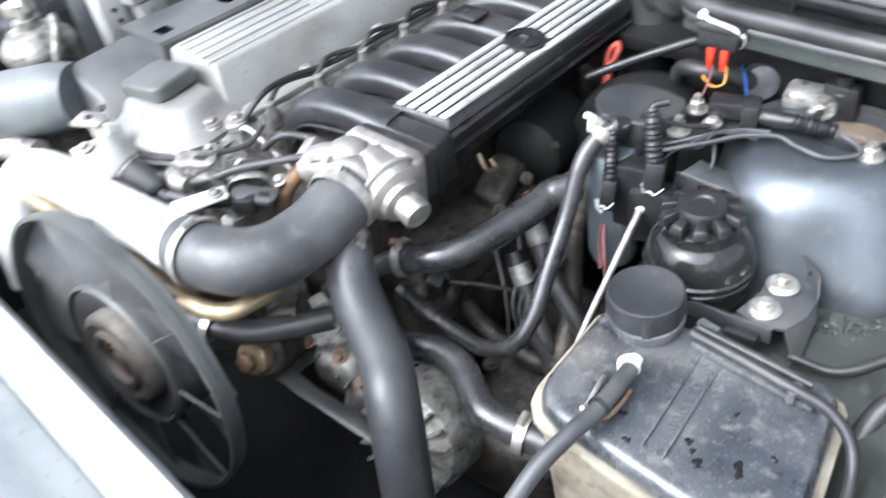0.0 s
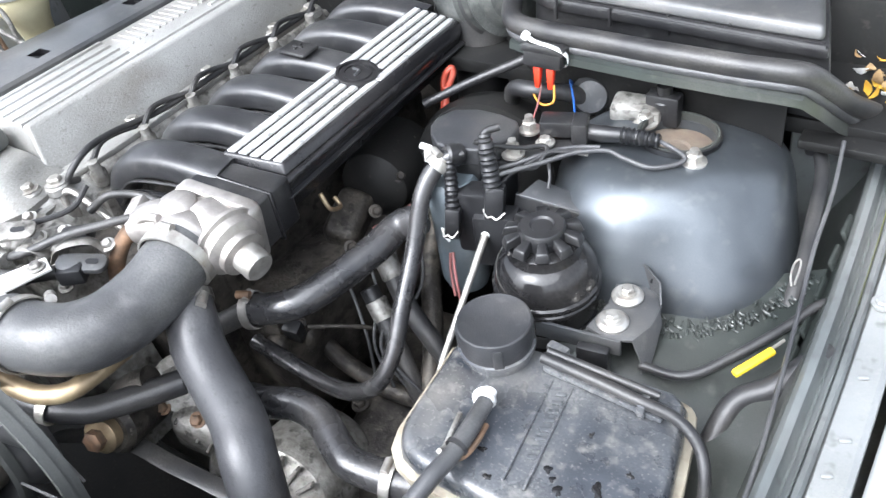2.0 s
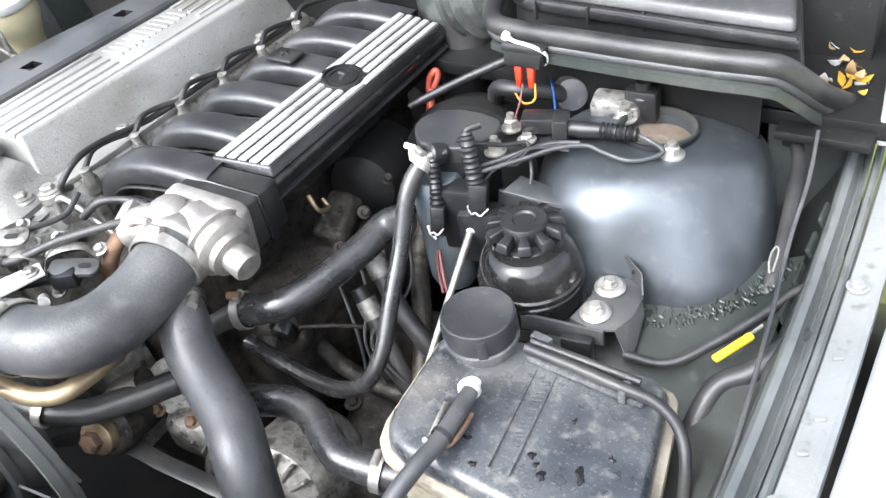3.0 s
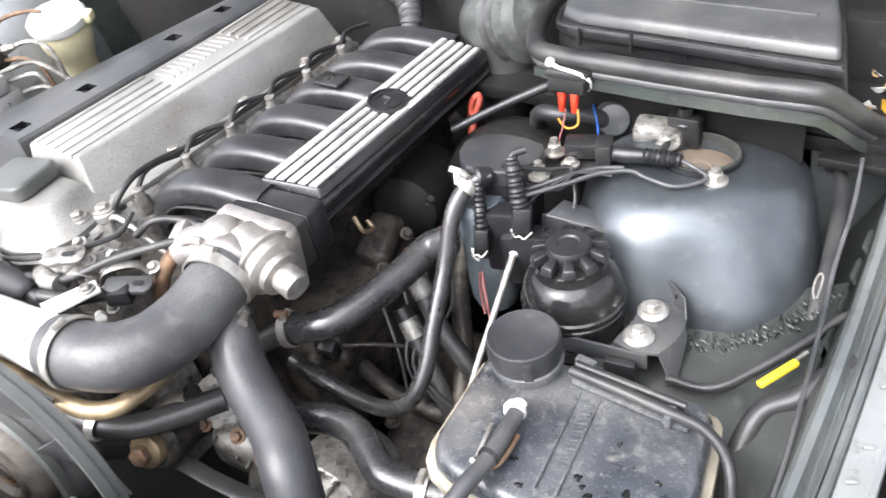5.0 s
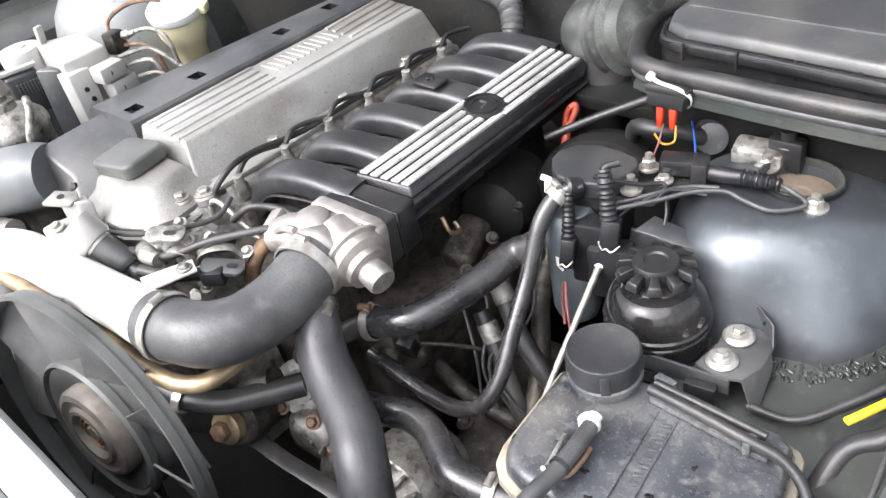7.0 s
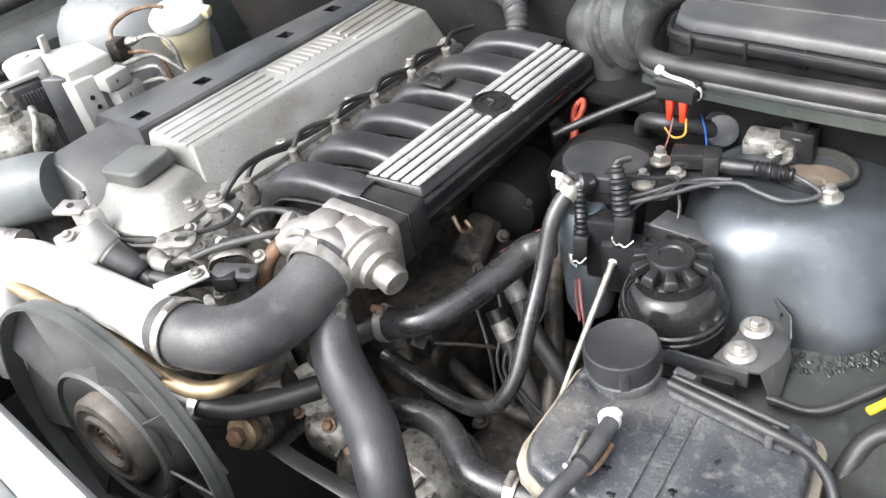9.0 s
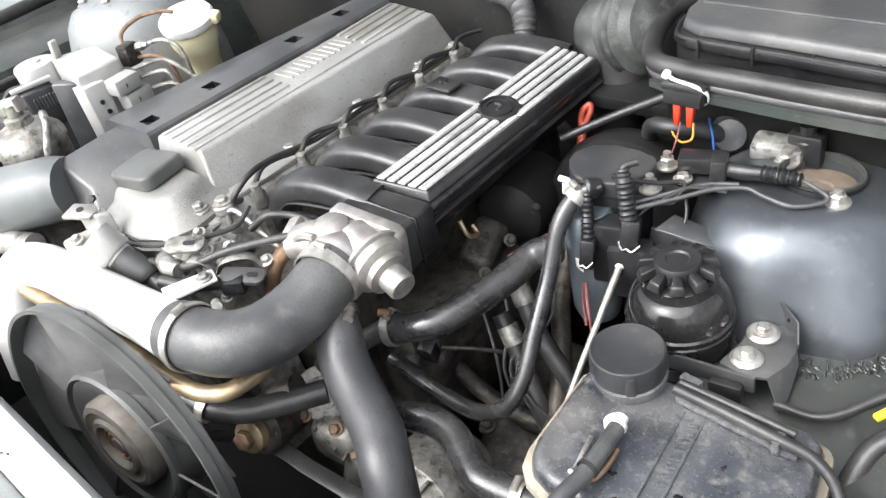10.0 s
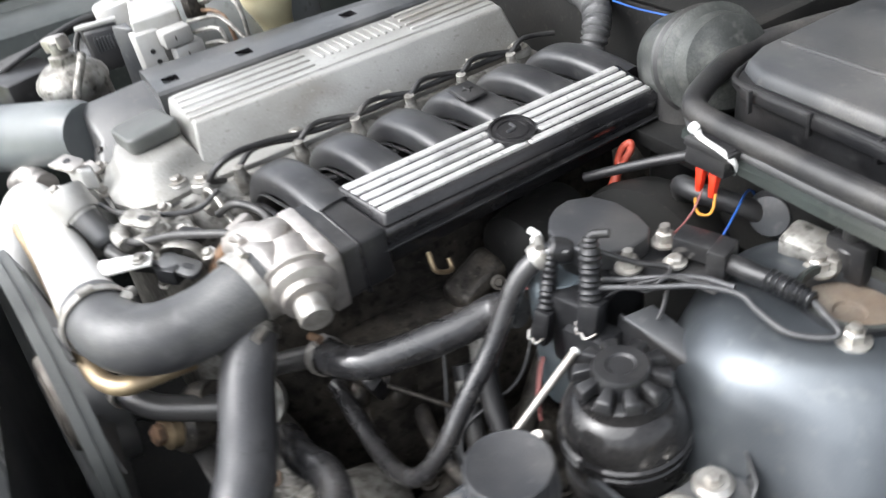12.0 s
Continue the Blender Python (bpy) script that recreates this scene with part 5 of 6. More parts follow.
# relay hanging on the cowl with red connectors
rl = thing("relay", (0.478, 0.26, 0.92), "small black relay tied with white tape above red plugs", "relay")
part("case", block((0.479, 0.258, 0.938), (0.048, 0.022, 0.028), pose(0, 0, 0, -8, 4, 4), 0.003), M_BLACK, rl)
part("flange", block((0.4795, 0.259, 0.946), (0.054, 0.023, 0.009), pose(0, 0, 0, -8, 4, 4), 0.002), M_BLACK, rl)
part("tape", sweep([(0.455, 0.262, 0.955), (0.47, 0.252, 0.956), (0.495, 0.250, 0.953), (0.508, 0.255, 0.943), (0.506, 0.262, 0.930), (0.498, 0.268, 0.922)], 0.0036, 8, 6, 0.35), M_WHITE, rl, "white tape strip")
part("knot", block((0.455, 0.258, 0.958), (0.010, 0.010, 0.010), pose(0, 0, 0, 20, 30, 10), 0.003), M_WHITE, rl)
for x in (0.472, 0.489):
    part("spade_plug", hexa([(x - 0.003, 0.245, 0.899 + 0.005 * (x > 0.49)), (x + 0.003, 0.245, 0.899), (x + 0.003, 0.251, 0.899), (x - 0.003, 0.251, 0.899)], [(x - 0.005, 0.248, 0.925), (x + 0.005, 0.248, 0.925), (x + 0.005, 0.257, 0.925), (x - 0.005, 0.257, 0.925)], 0.0015), M_RED, rl, "bright red plug")
part("wire", sweep([(0.477, 0.248, 0.903), (0.478, 0.235, 0.885), (0.484, 0.21, 0.878), (0.494, 0.185, 0.884)], 0.0011, 8, 6), M_PINKWIRE, rl)
part("wire", sweep([(0.494, 0.248, 0.905), (0.496, 0.240, 0.888), (0.482, 0.238, 0.882), (0.465, 0.25, 0.884), (0.45, 0.27, 0.885)], 0.0014, 8, 6), M_ORANGE, rl, "orange wire")
rh = thing("dipstick_handle", (0.30, 0.29, 0.84), "faded red plastic dipstick handle", "dipstick")
loop = [(0.300, 0.300, 0.862), (0.306, 0.304, 0.866), (0.308, 0.302, 0.858), (0.304, 0.294, 0.844), (0.298, 0.290, 0.838), (0.296, 0.296, 0.852), (0.300, 0.300, 0.862)]
part("loop", sweep(loop, 0.0045, 10, 6), M_BRICKRED, rh)
part("stem", sweep([(0.300, 0.292, 0.842), (0.304, 0.280, 0.825), (0.308, 0.268, 0.805)], [0.005, 0.006, 0.009], 12, 5), M_BRICKRED, rh)
rodb = thing("bulkhead_pipe", (0.35, 0.3, 0.86), "thin black rod along the bulkhead", "rod")
part("shaft", sweep([(0.30, 0.24, 0.845), (0.36, 0.275, 0.872), (0.42, 0.31, 0.895)], 0.006, 10, 4), M_BLACK, rodb)

# harness over the strut tower
hn = thing("wiring_harness", (0.55, 0.19, 0.87), "black wiring harness with ribbed boot and connector", "wiring")
part("connector", block((0.530, 0.193, 0.892), (0.045, 0.026, 0.020), pose(0, 0, 0, 0, 2, 20), 0.003), M_BLACK, hn)
part("connector", block((0.553, 0.196, 0.890), (0.018, 0.030, 0.026), pose(0, 0, 0, 0, 2, 20), 0.003), M_BLACK, hn)
part("sleeve", sweep([(0.560, 0.196, 0.888), (0.580, 0.198, 0.888), (0.600, 0.201, 0.889), (0.614, 0.203, 0.889)], [0.009, 0.010, 0.0085, 0.008], 14, 8), M_BLACK, hn)
part("ribbed_boot", sweep([(0.600, 0.201, 0.889), (0.620, 0.203, 0.889), (0.642, 0.205, 0.889)], [0.009, 0.009, 0.007], 14, 14, ribs=(0.0055, 0.0012)), M_BLACK, hn, "ribbed rubber boot")
part("cable", sweep([(0.640, 0.205, 0.889), (0.655, 0.200, 0.888), (0.672, 0.198, 0.880), (0.668, 0.188, 0.877), (0.645, 0.172, 0.877), (0.615, 0.171, 0.882), (0.595, 0.172, 0.886), (0.565, 0.156, 0.886), (0.537, 0.131, 0.882), (0.501, 0.095, 0.880)], 0.0027, 10, 8), M_RUBBER, hn)
part("cable", sweep([(0.585, 0.178, 0.884), (0.555, 0.166, 0.884), (0.530, 0.143, 0.882), (0.50, 0.118, 0.876), (0.48, 0.108, 0.87)], 0.003, 10, 8), M_RUBBER, hn)
for k in range(4):
    part("cable", sweep([(0.560 + 0.006 * k, 0.172 - 0.003 * k, 0.882), (0.540, 0.160 - 0.004 * k, 0.880 + 0.002 * k), (0.520 + 0.004 * k, 0.128, 0.876), (0.505, 0.108 + 0.004 * k, 0.868), (0.492, 0.085, 0.845 - 0.006 * k), (0.484 + 0.004 * k, 0.078, 0.80)], 0.0019, 8, 7), M_RUBBERD, hn)
part("pink_wire", sweep([(0.452, 0.060, 0.78), (0.458, 0.050, 0.765), (0.466, 0.040, 0.748), (0.470, 0.036, 0.72)], 0.0018, 8, 5), M_PINKWIRE, hn, "faded red wire")
part("pink_wire", sweep([(0.446, 0.062, 0.775), (0.450, 0.052, 0.755), (0.460, 0.040, 0.73)], 0.0018, 8, 5), M_PINKWIRE, hn)
part("cable", sweep([(0.475, 0.100, 0.914), (0.492, 0.112, 0.906), (0.512, 0.135, 0.893), (0.528, 0.156, 0.886), (0.534, 0.148, 0.883), (0.520, 0.125, 0.878)], 0.0028, 10, 8), M_RUBBERD, hn)
part("cable", sweep([(0.535, 0.150, 0.880), (0.545, 0.135, 0.865), (0.548, 0.125, 0.855)], 0.002, 8, 5), M_RUBBERD, hn)
part("blue_wire", sweep([(0.545, 0.20, 0.898), (0.520, 0.245, 0.895), (0.49, 0.295, 0.885), (0.486, 0.312, 0.868), (0.49, 0.318, 0.85)], 0.0012, 8, 7), M_BLUE, hn, "blue wire")
for k in range(6):
    part("pink_wire", sweep([(0.315 + 0.012 * k, 0.075 + 0.006 * k, 0.76), (0.36, 0.10 + 0.003 * k, 0.79), (0.42, 0.10 + 0.002 * k, 0.83)], 0.0011, 6, 5), M_PINKWIRE, hn) if k < 2 else None
wl = thing("wiper_linkage", (0.56, 0.32, 0.84), "grey cast wiper motor bracket at the cowl", "bracket")
part("casting", block((0.585, 0.278, 0.872), (0.06, 0.035, 0.03), pose(0, 0, 0, 10, 5, 10), 0.008), M_OLDALU, wl)
part("bush", lathe([(0, 0), (0.013, 0), (0.013, 0.02), (0.009, 0.024), (0.009, 0.04), (0, 0.04)], pose(0.615, 0.285, 0.868), 18), M_BLACK, wl)
part("bracket", block((0.615, 0.284, 0.878), (0.04, 0.02, 0.04), None, 0.004), M_BLACK, wl)
part("round_boot", lathe([(0, -0.01), (0.022, -0.01), (0.026, 0.0), (0.020, 0.014), (0, 0.018)], axis((0.512, 0.308, 0.862), (0.3, -0.8, 0.3)), 20), M_GREYPLAST, wl)
hose("brake_hose", [(0.40, 0.30, 0.83), (0.425, 0.27, 0.875), (0.46, 0.262, 0.884), (0.50, 0.29, 0.87), (0.51, 0.33, 0.83)], 0.011, M_RUBBERD, "black rubber hose by the bulkhead", (), 12, 7)

# wing side cables and tag
yt = thing("warning_tag", (0.803, 0.042, 0.77), "yellow plastic tag on a thin wire", "tag")
part("tag", block((0.803, 0.040, 0.784), (0.008, 0.046, 0.006), pose(0, 0, 0, 8, 0, -32), 0.002), M_YELLOW, yt)
part("wire", sweep([(0.820, 0.075, 0.788), (0.813, 0.062, 0.786), (0.810, 0.055, 0.784)], 0.0018, 6, 4), M_ZINC, yt)
hose("wing_cable", [(0.70, 0.02, 0.748), (0.745, 0.022, 0.753), (0.78, 0.055, 0.765), (0.815, 0.10, 0.78), (0.835, 0.13, 0.79), (0.856, 0.15, 0.79)], 0.005, M_RUBBERD, "black cable crossing the wing", (), 10, 7, category="cable")
hose("headlamp_cable", [(0.862, 0.075, 0.79), (0.846, 0.055, 0.786), (0.825, 0.03, 0.77), (0.80, 0.015, 0.755), (0.79, -0.01, 0.735), (0.785, -0.05, 0.70), (0.785, -0.09, 0.66)], 0.011, M_RUBBERD, "black sheathed cable by the wing", (), 12, 7, category="cable")
hose("bonnet_cable", [(0.806, 0.30, 0.868), (0.812, 0.25, 0.838), (0.815, 0.18, 0.815), (0.826, 0.08, 0.803), (0.836, -0.02, 0.800), (0.842, -0.10, 0.798), (0.845, -0.25, 0.795), (0.845, -0.4, 0.79)], 0.0022, M_RUBBER, "thin bonnet release cable along the gutter", (), 8, 6, category="cable")
wcon = hose("wing_conduit", [(0.773, 0.330, 0.835), (0.783, 0.318, 0.832), (0.793, 0.29, 0.822), (0.800, 0.24, 0.805), (0.806, 0.19, 0.79), (0.808, 0.15, 0.775), (0.806, 0.12, 0.755)], 0.008, M_RUBBERD, "black conduit with a plug down the inner wing", (), 12, 7, category="cable")
part("plug", block((0.776, 0.326, 0.842), (0.020, 0.022, 0.026), pose(0, 0, 0, 10, 15, 20), 0.004), M_BLACK, wcon)
part("clip_wire", sweep([(0.806, 0.145, 0.792), (0.802, 0.155, 0.796), (0.801, 0.17, 0.800), (0.804, 0.176, 0.802), (0.807, 0.17, 0.799), (0.808, 0.148, 0.792)], 0.0011, 6, 5), M_ZINC, wcon, "bent wire clip")
hose("ground_wire", [(0.795, -0.0, 0.74), (0.80, -0.03, 0.735), (0.812, -0.06, 0.73), (0.815, -0.09, 0.72)], 0.0022, M_ZINC, "thin bare grey ground wire", (), 8, 5, category="cable")

# ---- far side of the bay ----
ab = thing("brake_modulator", (-0.40, -0.06, 0.9), "silver anti-lock brake hydraulic unit with steel lines", "hydraulic unit")
TOPM = [(-0.500, -0.080), (-0.455, -0.015), (-0.345, -0.030), (-0.352, -0.105)]
part("valve_block", hexa([(x, y, 0.87) for x, y in TOPM], [(x, y, 1.003) for x, y in TOPM], 0.005, 3), M_MODULATOR, ab)
part("side_strip", hexa([(-0.405, -0.134, 0.87), (-0.375, -0.112, 0.87), (-0.372, -0.106, 0.87), (-0.402, -0.110, 0.87)], [(-0.408, -0.128, 0.992), (-0.378, -0.108, 0.988), (-0.374, -0.100, 0.988), (-0.404, -0.104, 0.992)], 0.004), M_GREYPLAST, ab, "dark grey side strip")
part("front_face", hexa([(-0.372, -0.112, 0.87), (-0.338, -0.108, 0.87), (-0.335, -0.072, 0.87), (-0.345, -0.070, 0.87)], [(-0.372, -0.112, 0.985), (-0.338, -0.108, 0.985), (-0.335, -0.072, 0.985), (-0.345, -0.070, 0.985)], 0.003), M_MODULATOR, ab)
for k in range(3):
    part("port", lathe([(0, 0.001), (0.003, 0.001), (0.003, 0.002), (0.004, 0.002), (0.004, 0.0)], axis((-0.3355, -0.090 + 0.004 * k, 0.955 - 0.018 * k), (1, -0.1, 0)), 14), M_BLACK, ab, "dark bore")
for k, (y, z, h) in enumerate(((-0.058, 0.972, 0.026), (-0.046, 0.942, 0.030), (-0.038, 0.908, 0.030))):
    cap_ = part("valve_cap", block((-0.320 - 0.004 * k, y + 0.006, z), (0.034, 0.046, h), pose(0, 0, 0, 0, 0, 6), 0.004), M_MODULATOR, ab)
    part("dimple", lathe([(0, 0.0), (0.004, 0.0), (0.005, 0.001), (0, 0.001)], axis((-0.3035 - 0.004 * k, y + 0.0, z), (1, 0, 0)), 10), M_GRIME, cap_)
part("motor_can", lathe([(0, -0.05), (0.034, -0.05), (0.036, -0.002), (0.034, 0.002), (0.012, 0.003), (0.010, 0.006), (0, 0.006)], pose(-0.520, -0.100, 0.998), 30), M_MODULATOR, ab, "round pale motor can")
part("can_bracket", block((-0.478, -0.072, 1.016), (0.008, 0.014, 0.034), pose(0, 0, 0, 0, 10, 20), 0.002), M_MODULATOR, ab)
pl_ = part("plug", hexa([(-0.47, -0.170, 0.925), (-0.415, -0.170, 0.925), (-0.405, -0.122, 0.925), (-0.46, -0.115, 0.925)], [(-0.472, -0.172, 0.992), (-0.428, -0.170, 0.990), (-0.415, -0.120, 0.988), (-0.46, -0.112, 0.992)], 0.004), M_BLACK, ab, "black multi-pin plug")
part("plug_latch", block((-0.438, -0.146, 0.995), (0.012, 0.066, 0.007), pose(0, 0, 0, 0, 0, -12), 0.002), M_MODULATOR, pl_, "pale metal latch bar")
for k in range(7):
    part("pin_rib", block((-0.4195 + 0.001 * k, -0.158 + 0.005 * k, 0.962), (0.004, 0.0028, 0.034), pose(0, 0, 0, 0, 6, -12), 0.0006), M_GREYPLAST, pl_)
part("fitting", block((-0.375, 0.000, 0.990), (0.026, 0.028, 0.036), pose(0, 0, 0, 0, 0, 15), 0.004), M_GRIME, ab, "dirty union block")
part("union", lathe([(0, -0.012), (0.008, -0.012), (0.008, 0.006), (0.006, 0.008), (0.005, 0.016), (0, 0.016)], axis((-0.362, 0.016, 0.998), (0.8, 0.5, 0.1)), 6), M_OLDALU, ab)
for k, (pts, m_) in enumerate((([(-0.358, 0.020, 0.998), (-0.335, 0.040, 1.002), (-0.308, 0.050, 0.994), (-0.296, 0.052, 0.97), (-0.294, 0.050, 0.92)], M_OLDALU), ([(-0.365, 0.008, 0.982), (-0.338, 0.022, 0.982), (-0.312, 0.030, 0.970), (-0.302, 0.032, 0.93)], M_BROWN), ([(-0.318, -0.028, 0.985), (-0.300, 0.010, 0.986), (-0.285, 0.022, 0.978), (-0.262, 0.035, 0.955), (-0.24, 0.05, 0.93)], M_OLDALU), ([(-0.318, -0.024, 0.968), (-0.298, 0.004, 0.970), (-0.285, 0.012, 0.962), (-0.282, 0.016, 0.93)], M_OLDALU), ([(-0.314, -0.012, 0.945), (-0.290, 0.008, 0.948), (-0.276, 0.014, 0.940), (-0.272, 0.016, 0.91)], M_OLDALU), ([(-0.312, -0.004, 0.915), (-0.285, 0.010, 0.918), (-0.265, 0.016, 0.91)], M_OLDALU))):
    part("line", sweep(pts, 0.0036, 8, 6), m_, ab, "bent steel brake line")
part("line", sweep([(-0.392, 0.002, 0.992), (-0.408, 0.016, 1.015), (-0.402, 0.050, 1.028), (-0.372, 0.075, 1.032), (-0.350, 0.088, 1.028)], 0.0036, 8, 6), M_BROWN, ab, "brown brake line")
part("wire_loop", sweep([(-0.47, -0.14, 0.985), (-0.50, -0.165, 0.98), (-0.505, -0.185, 0.95), (-0.48, -0.19, 0.92)], 0.005, 8, 6), M_RUBBERD, ab)
rs = thing("washer_reservoir", (-0.33, 0.13, 0.86), "cream translucent plastic reservoir with a white cap", "reservoir")
RM = pose(-0.360, 0.112, 1.006, 8, 10, 0)
part("body", lathe([(0.034, -0.26), (0.030, -0.17), (0.0255, -0.135), (0.0255, -0.105), (0.029, -0.08), (0.036, -0.058), (0.042, -0.042), (0.044, -0.022), (0.043, -0.010), (0.036, -0.006), (0, -0.006)], RM, 32), M_CREAM, rs)
part("cap", lathe([(0.046, -0.012), (0.048, -0.008), (0.048, 0.002), (0.044, 0.007), (0.020, 0.009), (0, 0.009)], RM, 32), M_WHITE, rs, "white round cap")
part("lug", block((-0.322, 0.142, 1.0), (0.02, 0.022, 0.018), pose(0, 0, 0, 10, 10, 30), 0.005), M_CREAM, rs)
ff = thing("fuel_filter", (-0.33, -0.22, 0.88), "dull aluminium fuel filter with a domed head", "filter")
part("can", lathe([(0, -0.2), (0.05, -0.2), (0.05, -0.02), (0.053, -0.015), (0.053, -0.008), (0.05, 0.0), (0.035, 0.014), (0.02, 0.018), (0.019, 0.030), (0.012, 0.032), (0.011, 0.05), (0, 0.05)], pose(-0.335, -0.215, 0.965), 36), M_OLDALU, ff)
part("valve", block((-0.345, -0.215, 1.01), (0.045, 0.022, 0.022), pose(0, 0, 0, 0, -10, 30), 0.005), M_ALU_BRIGHT, ff)
part("strap", sweep([(-0.30, -0.19, 0.995), (-0.275, -0.20, 0.985), (-0.262, -0.22, 0.955), (-0.262, -0.225, 0.92)], 0.006, 10, 6), M_OLDALU, ff)
hs = thing("far_harness", (-0.6, 0.0, 0.93), "bundle of black wires along the far wing", "wiring")
for k in range(5):
    part("wire", sweep([(-0.66 + 0.02 * k, -0.35, 0.92), (-0.65 + 0.012 * k, -0.15, 0.945 + 0.006 * k), (-0.62 + 0.01 * k, 0.0, 0.95), (-0.60, 0.12 + 0.02 * k, 0.97), (-0.62, 0.35, 0.96)], 0.005, 8, 6), M_RUBBERD, hs)
for p, t_, m_ in (((-0.60, -0.06, 0.92), (0.12, 0.30, 0.03), M_GREYPLAST), ((-0.56, -0.28, 0.88), (0.10, 0.10, 0.10), M_BLACK)):
    solo("relay_box", block(p, t_, pose(0, 0, 0, 0, 0, 20), 0.006), m_, "dusty dark box by the far wing", "box")

# front corner sensors on the head
se = thing("thermostat_housing", (-0.02, -0.27, 0.88), "dirty aluminium thermostat housing with dark hose stubs", "housing")
part("casting", hexa([(-0.125, -0.300, 0.84), (0.005, -0.296, 0.84), (0.01, -0.245, 0.84), (-0.12, -0.24, 0.84)], [(-0.085, -0.310, 0.916), (-0.012, -0.300, 0.906), (-0.005, -0.262, 0.904), (-0.075, -0.262, 0.914)], 0.008, 4), M_MODULATOR, se, "pale dirty cast housing")
part("casting_boss", lathe([(0.024, -0.03), (0.024, 0.0), (0.021, 0.004), (0.018, 0.004), (0.018, 0.008), (0, 0.008)], axis((-0.002, -0.279, 0.904), (0.60, 0.22, -0.62)), 24), M_MODULATOR, se)
part("arm", hexa([(-0.085, -0.275, 0.905), (-0.055, -0.265, 0.905), (-0.050, -0.245, 0.90), (-0.080, -0.245, 0.90)], [(-0.085, -0.275, 0.932), (-0.058, -0.262, 0.934), (-0.052, -0.245, 0.928), (-0.080, -0.245, 0.926)], 0.004, 3), M_MODULATOR, se)
part("ear", slab([(-0.022, -0.014), (0.016, -0.012), (0.020, 0.004), (0.012, 0.014), (-0.018, 0.012)], -0.003, 0.003, 0.0015, pose(-0.080, -0.268, 0.935, 6, 10, 32)), M_ALU_BRIGHT, se, "cast ear with a bolt hole")
part("ear_hole", lathe([(0, 0.0), (0.005, 0.0), (0.005, 0.0012), (0, 0.0012)], pose(-0.083, -0.269, 0.9380, 6, 10, 0), 14), M_BLACK, se)
part("sensor", sweep([(0.002, -0.277, 0.900), (0.016, -0.271, 0.886), (0.029, -0.266, 0.873), (0.034, -0.265, 0.868)], [0.017, 0.0165, 0.016, 0.013], 20, 4), M_GREYPLAST, se, "dark grey plastic sensor")
part("sensor_pin", sweep([(0.032, -0.265, 0.870), (0.060, -0.262, 0.850)], 0.0085, 14, 1), M_GREYPLAST, se)
for p in ((-0.060, -0.296, 0.916), (-0.022, -0.282, 0.909)):
    part("bolt", hexbolt(p, (0.1, -0.3, 1), 0.0065, 0.0095, 0.005), M_ZINC, se)
part("loom", sweep([(0.03, -0.255, 0.885), (0.09, -0.240, 0.888), (0.135, -0.200, 0.900), (0.175, -0.165, 0.905), (0.19, -0.15, 0.905)], 0.005, 10, 6), M_RUBBERD, se)
part("plug", block((0.128, -0.185, 0.886), (0.035, 0.024, 0.016), pose(0, 0, 0, 0, 0, 35), 0.004), M_BLACK, se)
part("plug", block((0.150, -0.215, 0.868), (0.030, 0.03, 0.02), pose(0, 0, 0, 0, 0, 35), 0.004), M_BLACK, se)
il = thing("injector_lines", (0.05, 0.0, 0.88), "black fuel and glow plug lines beside the runners", "pipes")
part("line", sweep([(0.03, -0.11, 0.885), (0.05, -0.13, 0.905), (0.055, -0.10, 0.925), (0.040, -0.05, 0.918), (0.034, 0.03, 0.903), (0.034, 0.12, 0.902), (0.034, 0.22, 0.902), (0.034, 0.34, 0.902)], 0.0042, 10, 7), M_RUBBERD, il)
part("line", sweep([(0.085, -0.14, 0.875), (0.105, -0.12, 0.89), (0.14, -0.10, 0.885), (0.19, -0.10, 0.88)], 0.005, 10, 6), M_RUBBERD, il)
part("steel_line", sweep([(0.042, -0.143, 0.868), (0.040, -0.140, 0.886), (0.050, -0.134, 0.890), (0.070, -0.131, 0.878), (0.100, -0.128, 0.855), (0.12, -0.126, 0.838)], 0.0042, 10, 6), M_ZINC, il, "bright steel line")
for i in range(6):
    y = -0.09 + 0.0815 * i
    inj = part("injector", lathe([(0, 0), (0.010, 0), (0.010, 0.018), (0.007, 0.022), (0.007, 0.034), (0, 0.035)], axis((0.045, y, 0.872), (0.1, -0.1, 1)), 12), M_OLDALU, il, "dirty steel injector")
    part("return_pipe", sweep([(0.045, y, 0.904), (0.038, y + 0.022, 0.914), (0.032, y + 0.05, 0.910), (0.036, y + 0.0815, 0.904)], 0.0038, 8, 6), M_RUBBERD, inj)

# castings low on the engine's front
lc = thing("pump_housing", (0.24, -0.19, 0.6), "dirty aluminium pump housing low on the engine", "housing")
part("casting", block((0.225, -0.195, 0.625), (0.075, 0.07, 0.085), pose(0, 0, 0, 12, 20, 15), 0.022, seg=4), M_OLDALU, lc)
part("casting", block((0.265, -0.20, 0.60), (0.05, 0.05, 0.06), pose(0, 0, 0, -10, 30, 40), 0.008), M_OLDALU, lc)
for k in range(4):
    part("rib", block((0.218 + 0.014 * k, -0.218, 0.662 - 0.010 * k), (0.004, 0.03, 0.010), pose(0, 0, 0, 20, 30, 20), 0.001), M_GRIME, lc)
for p in ((0.20, -0.225, 0.672), (0.245, -0.215, 0.662), (0.275, -0.215, 0.632)):
    part("bolt", hexbolt(p, (0.3, -0.6, 0.7), 0.007, 0.010, 0.007), M_BROWN, lc)
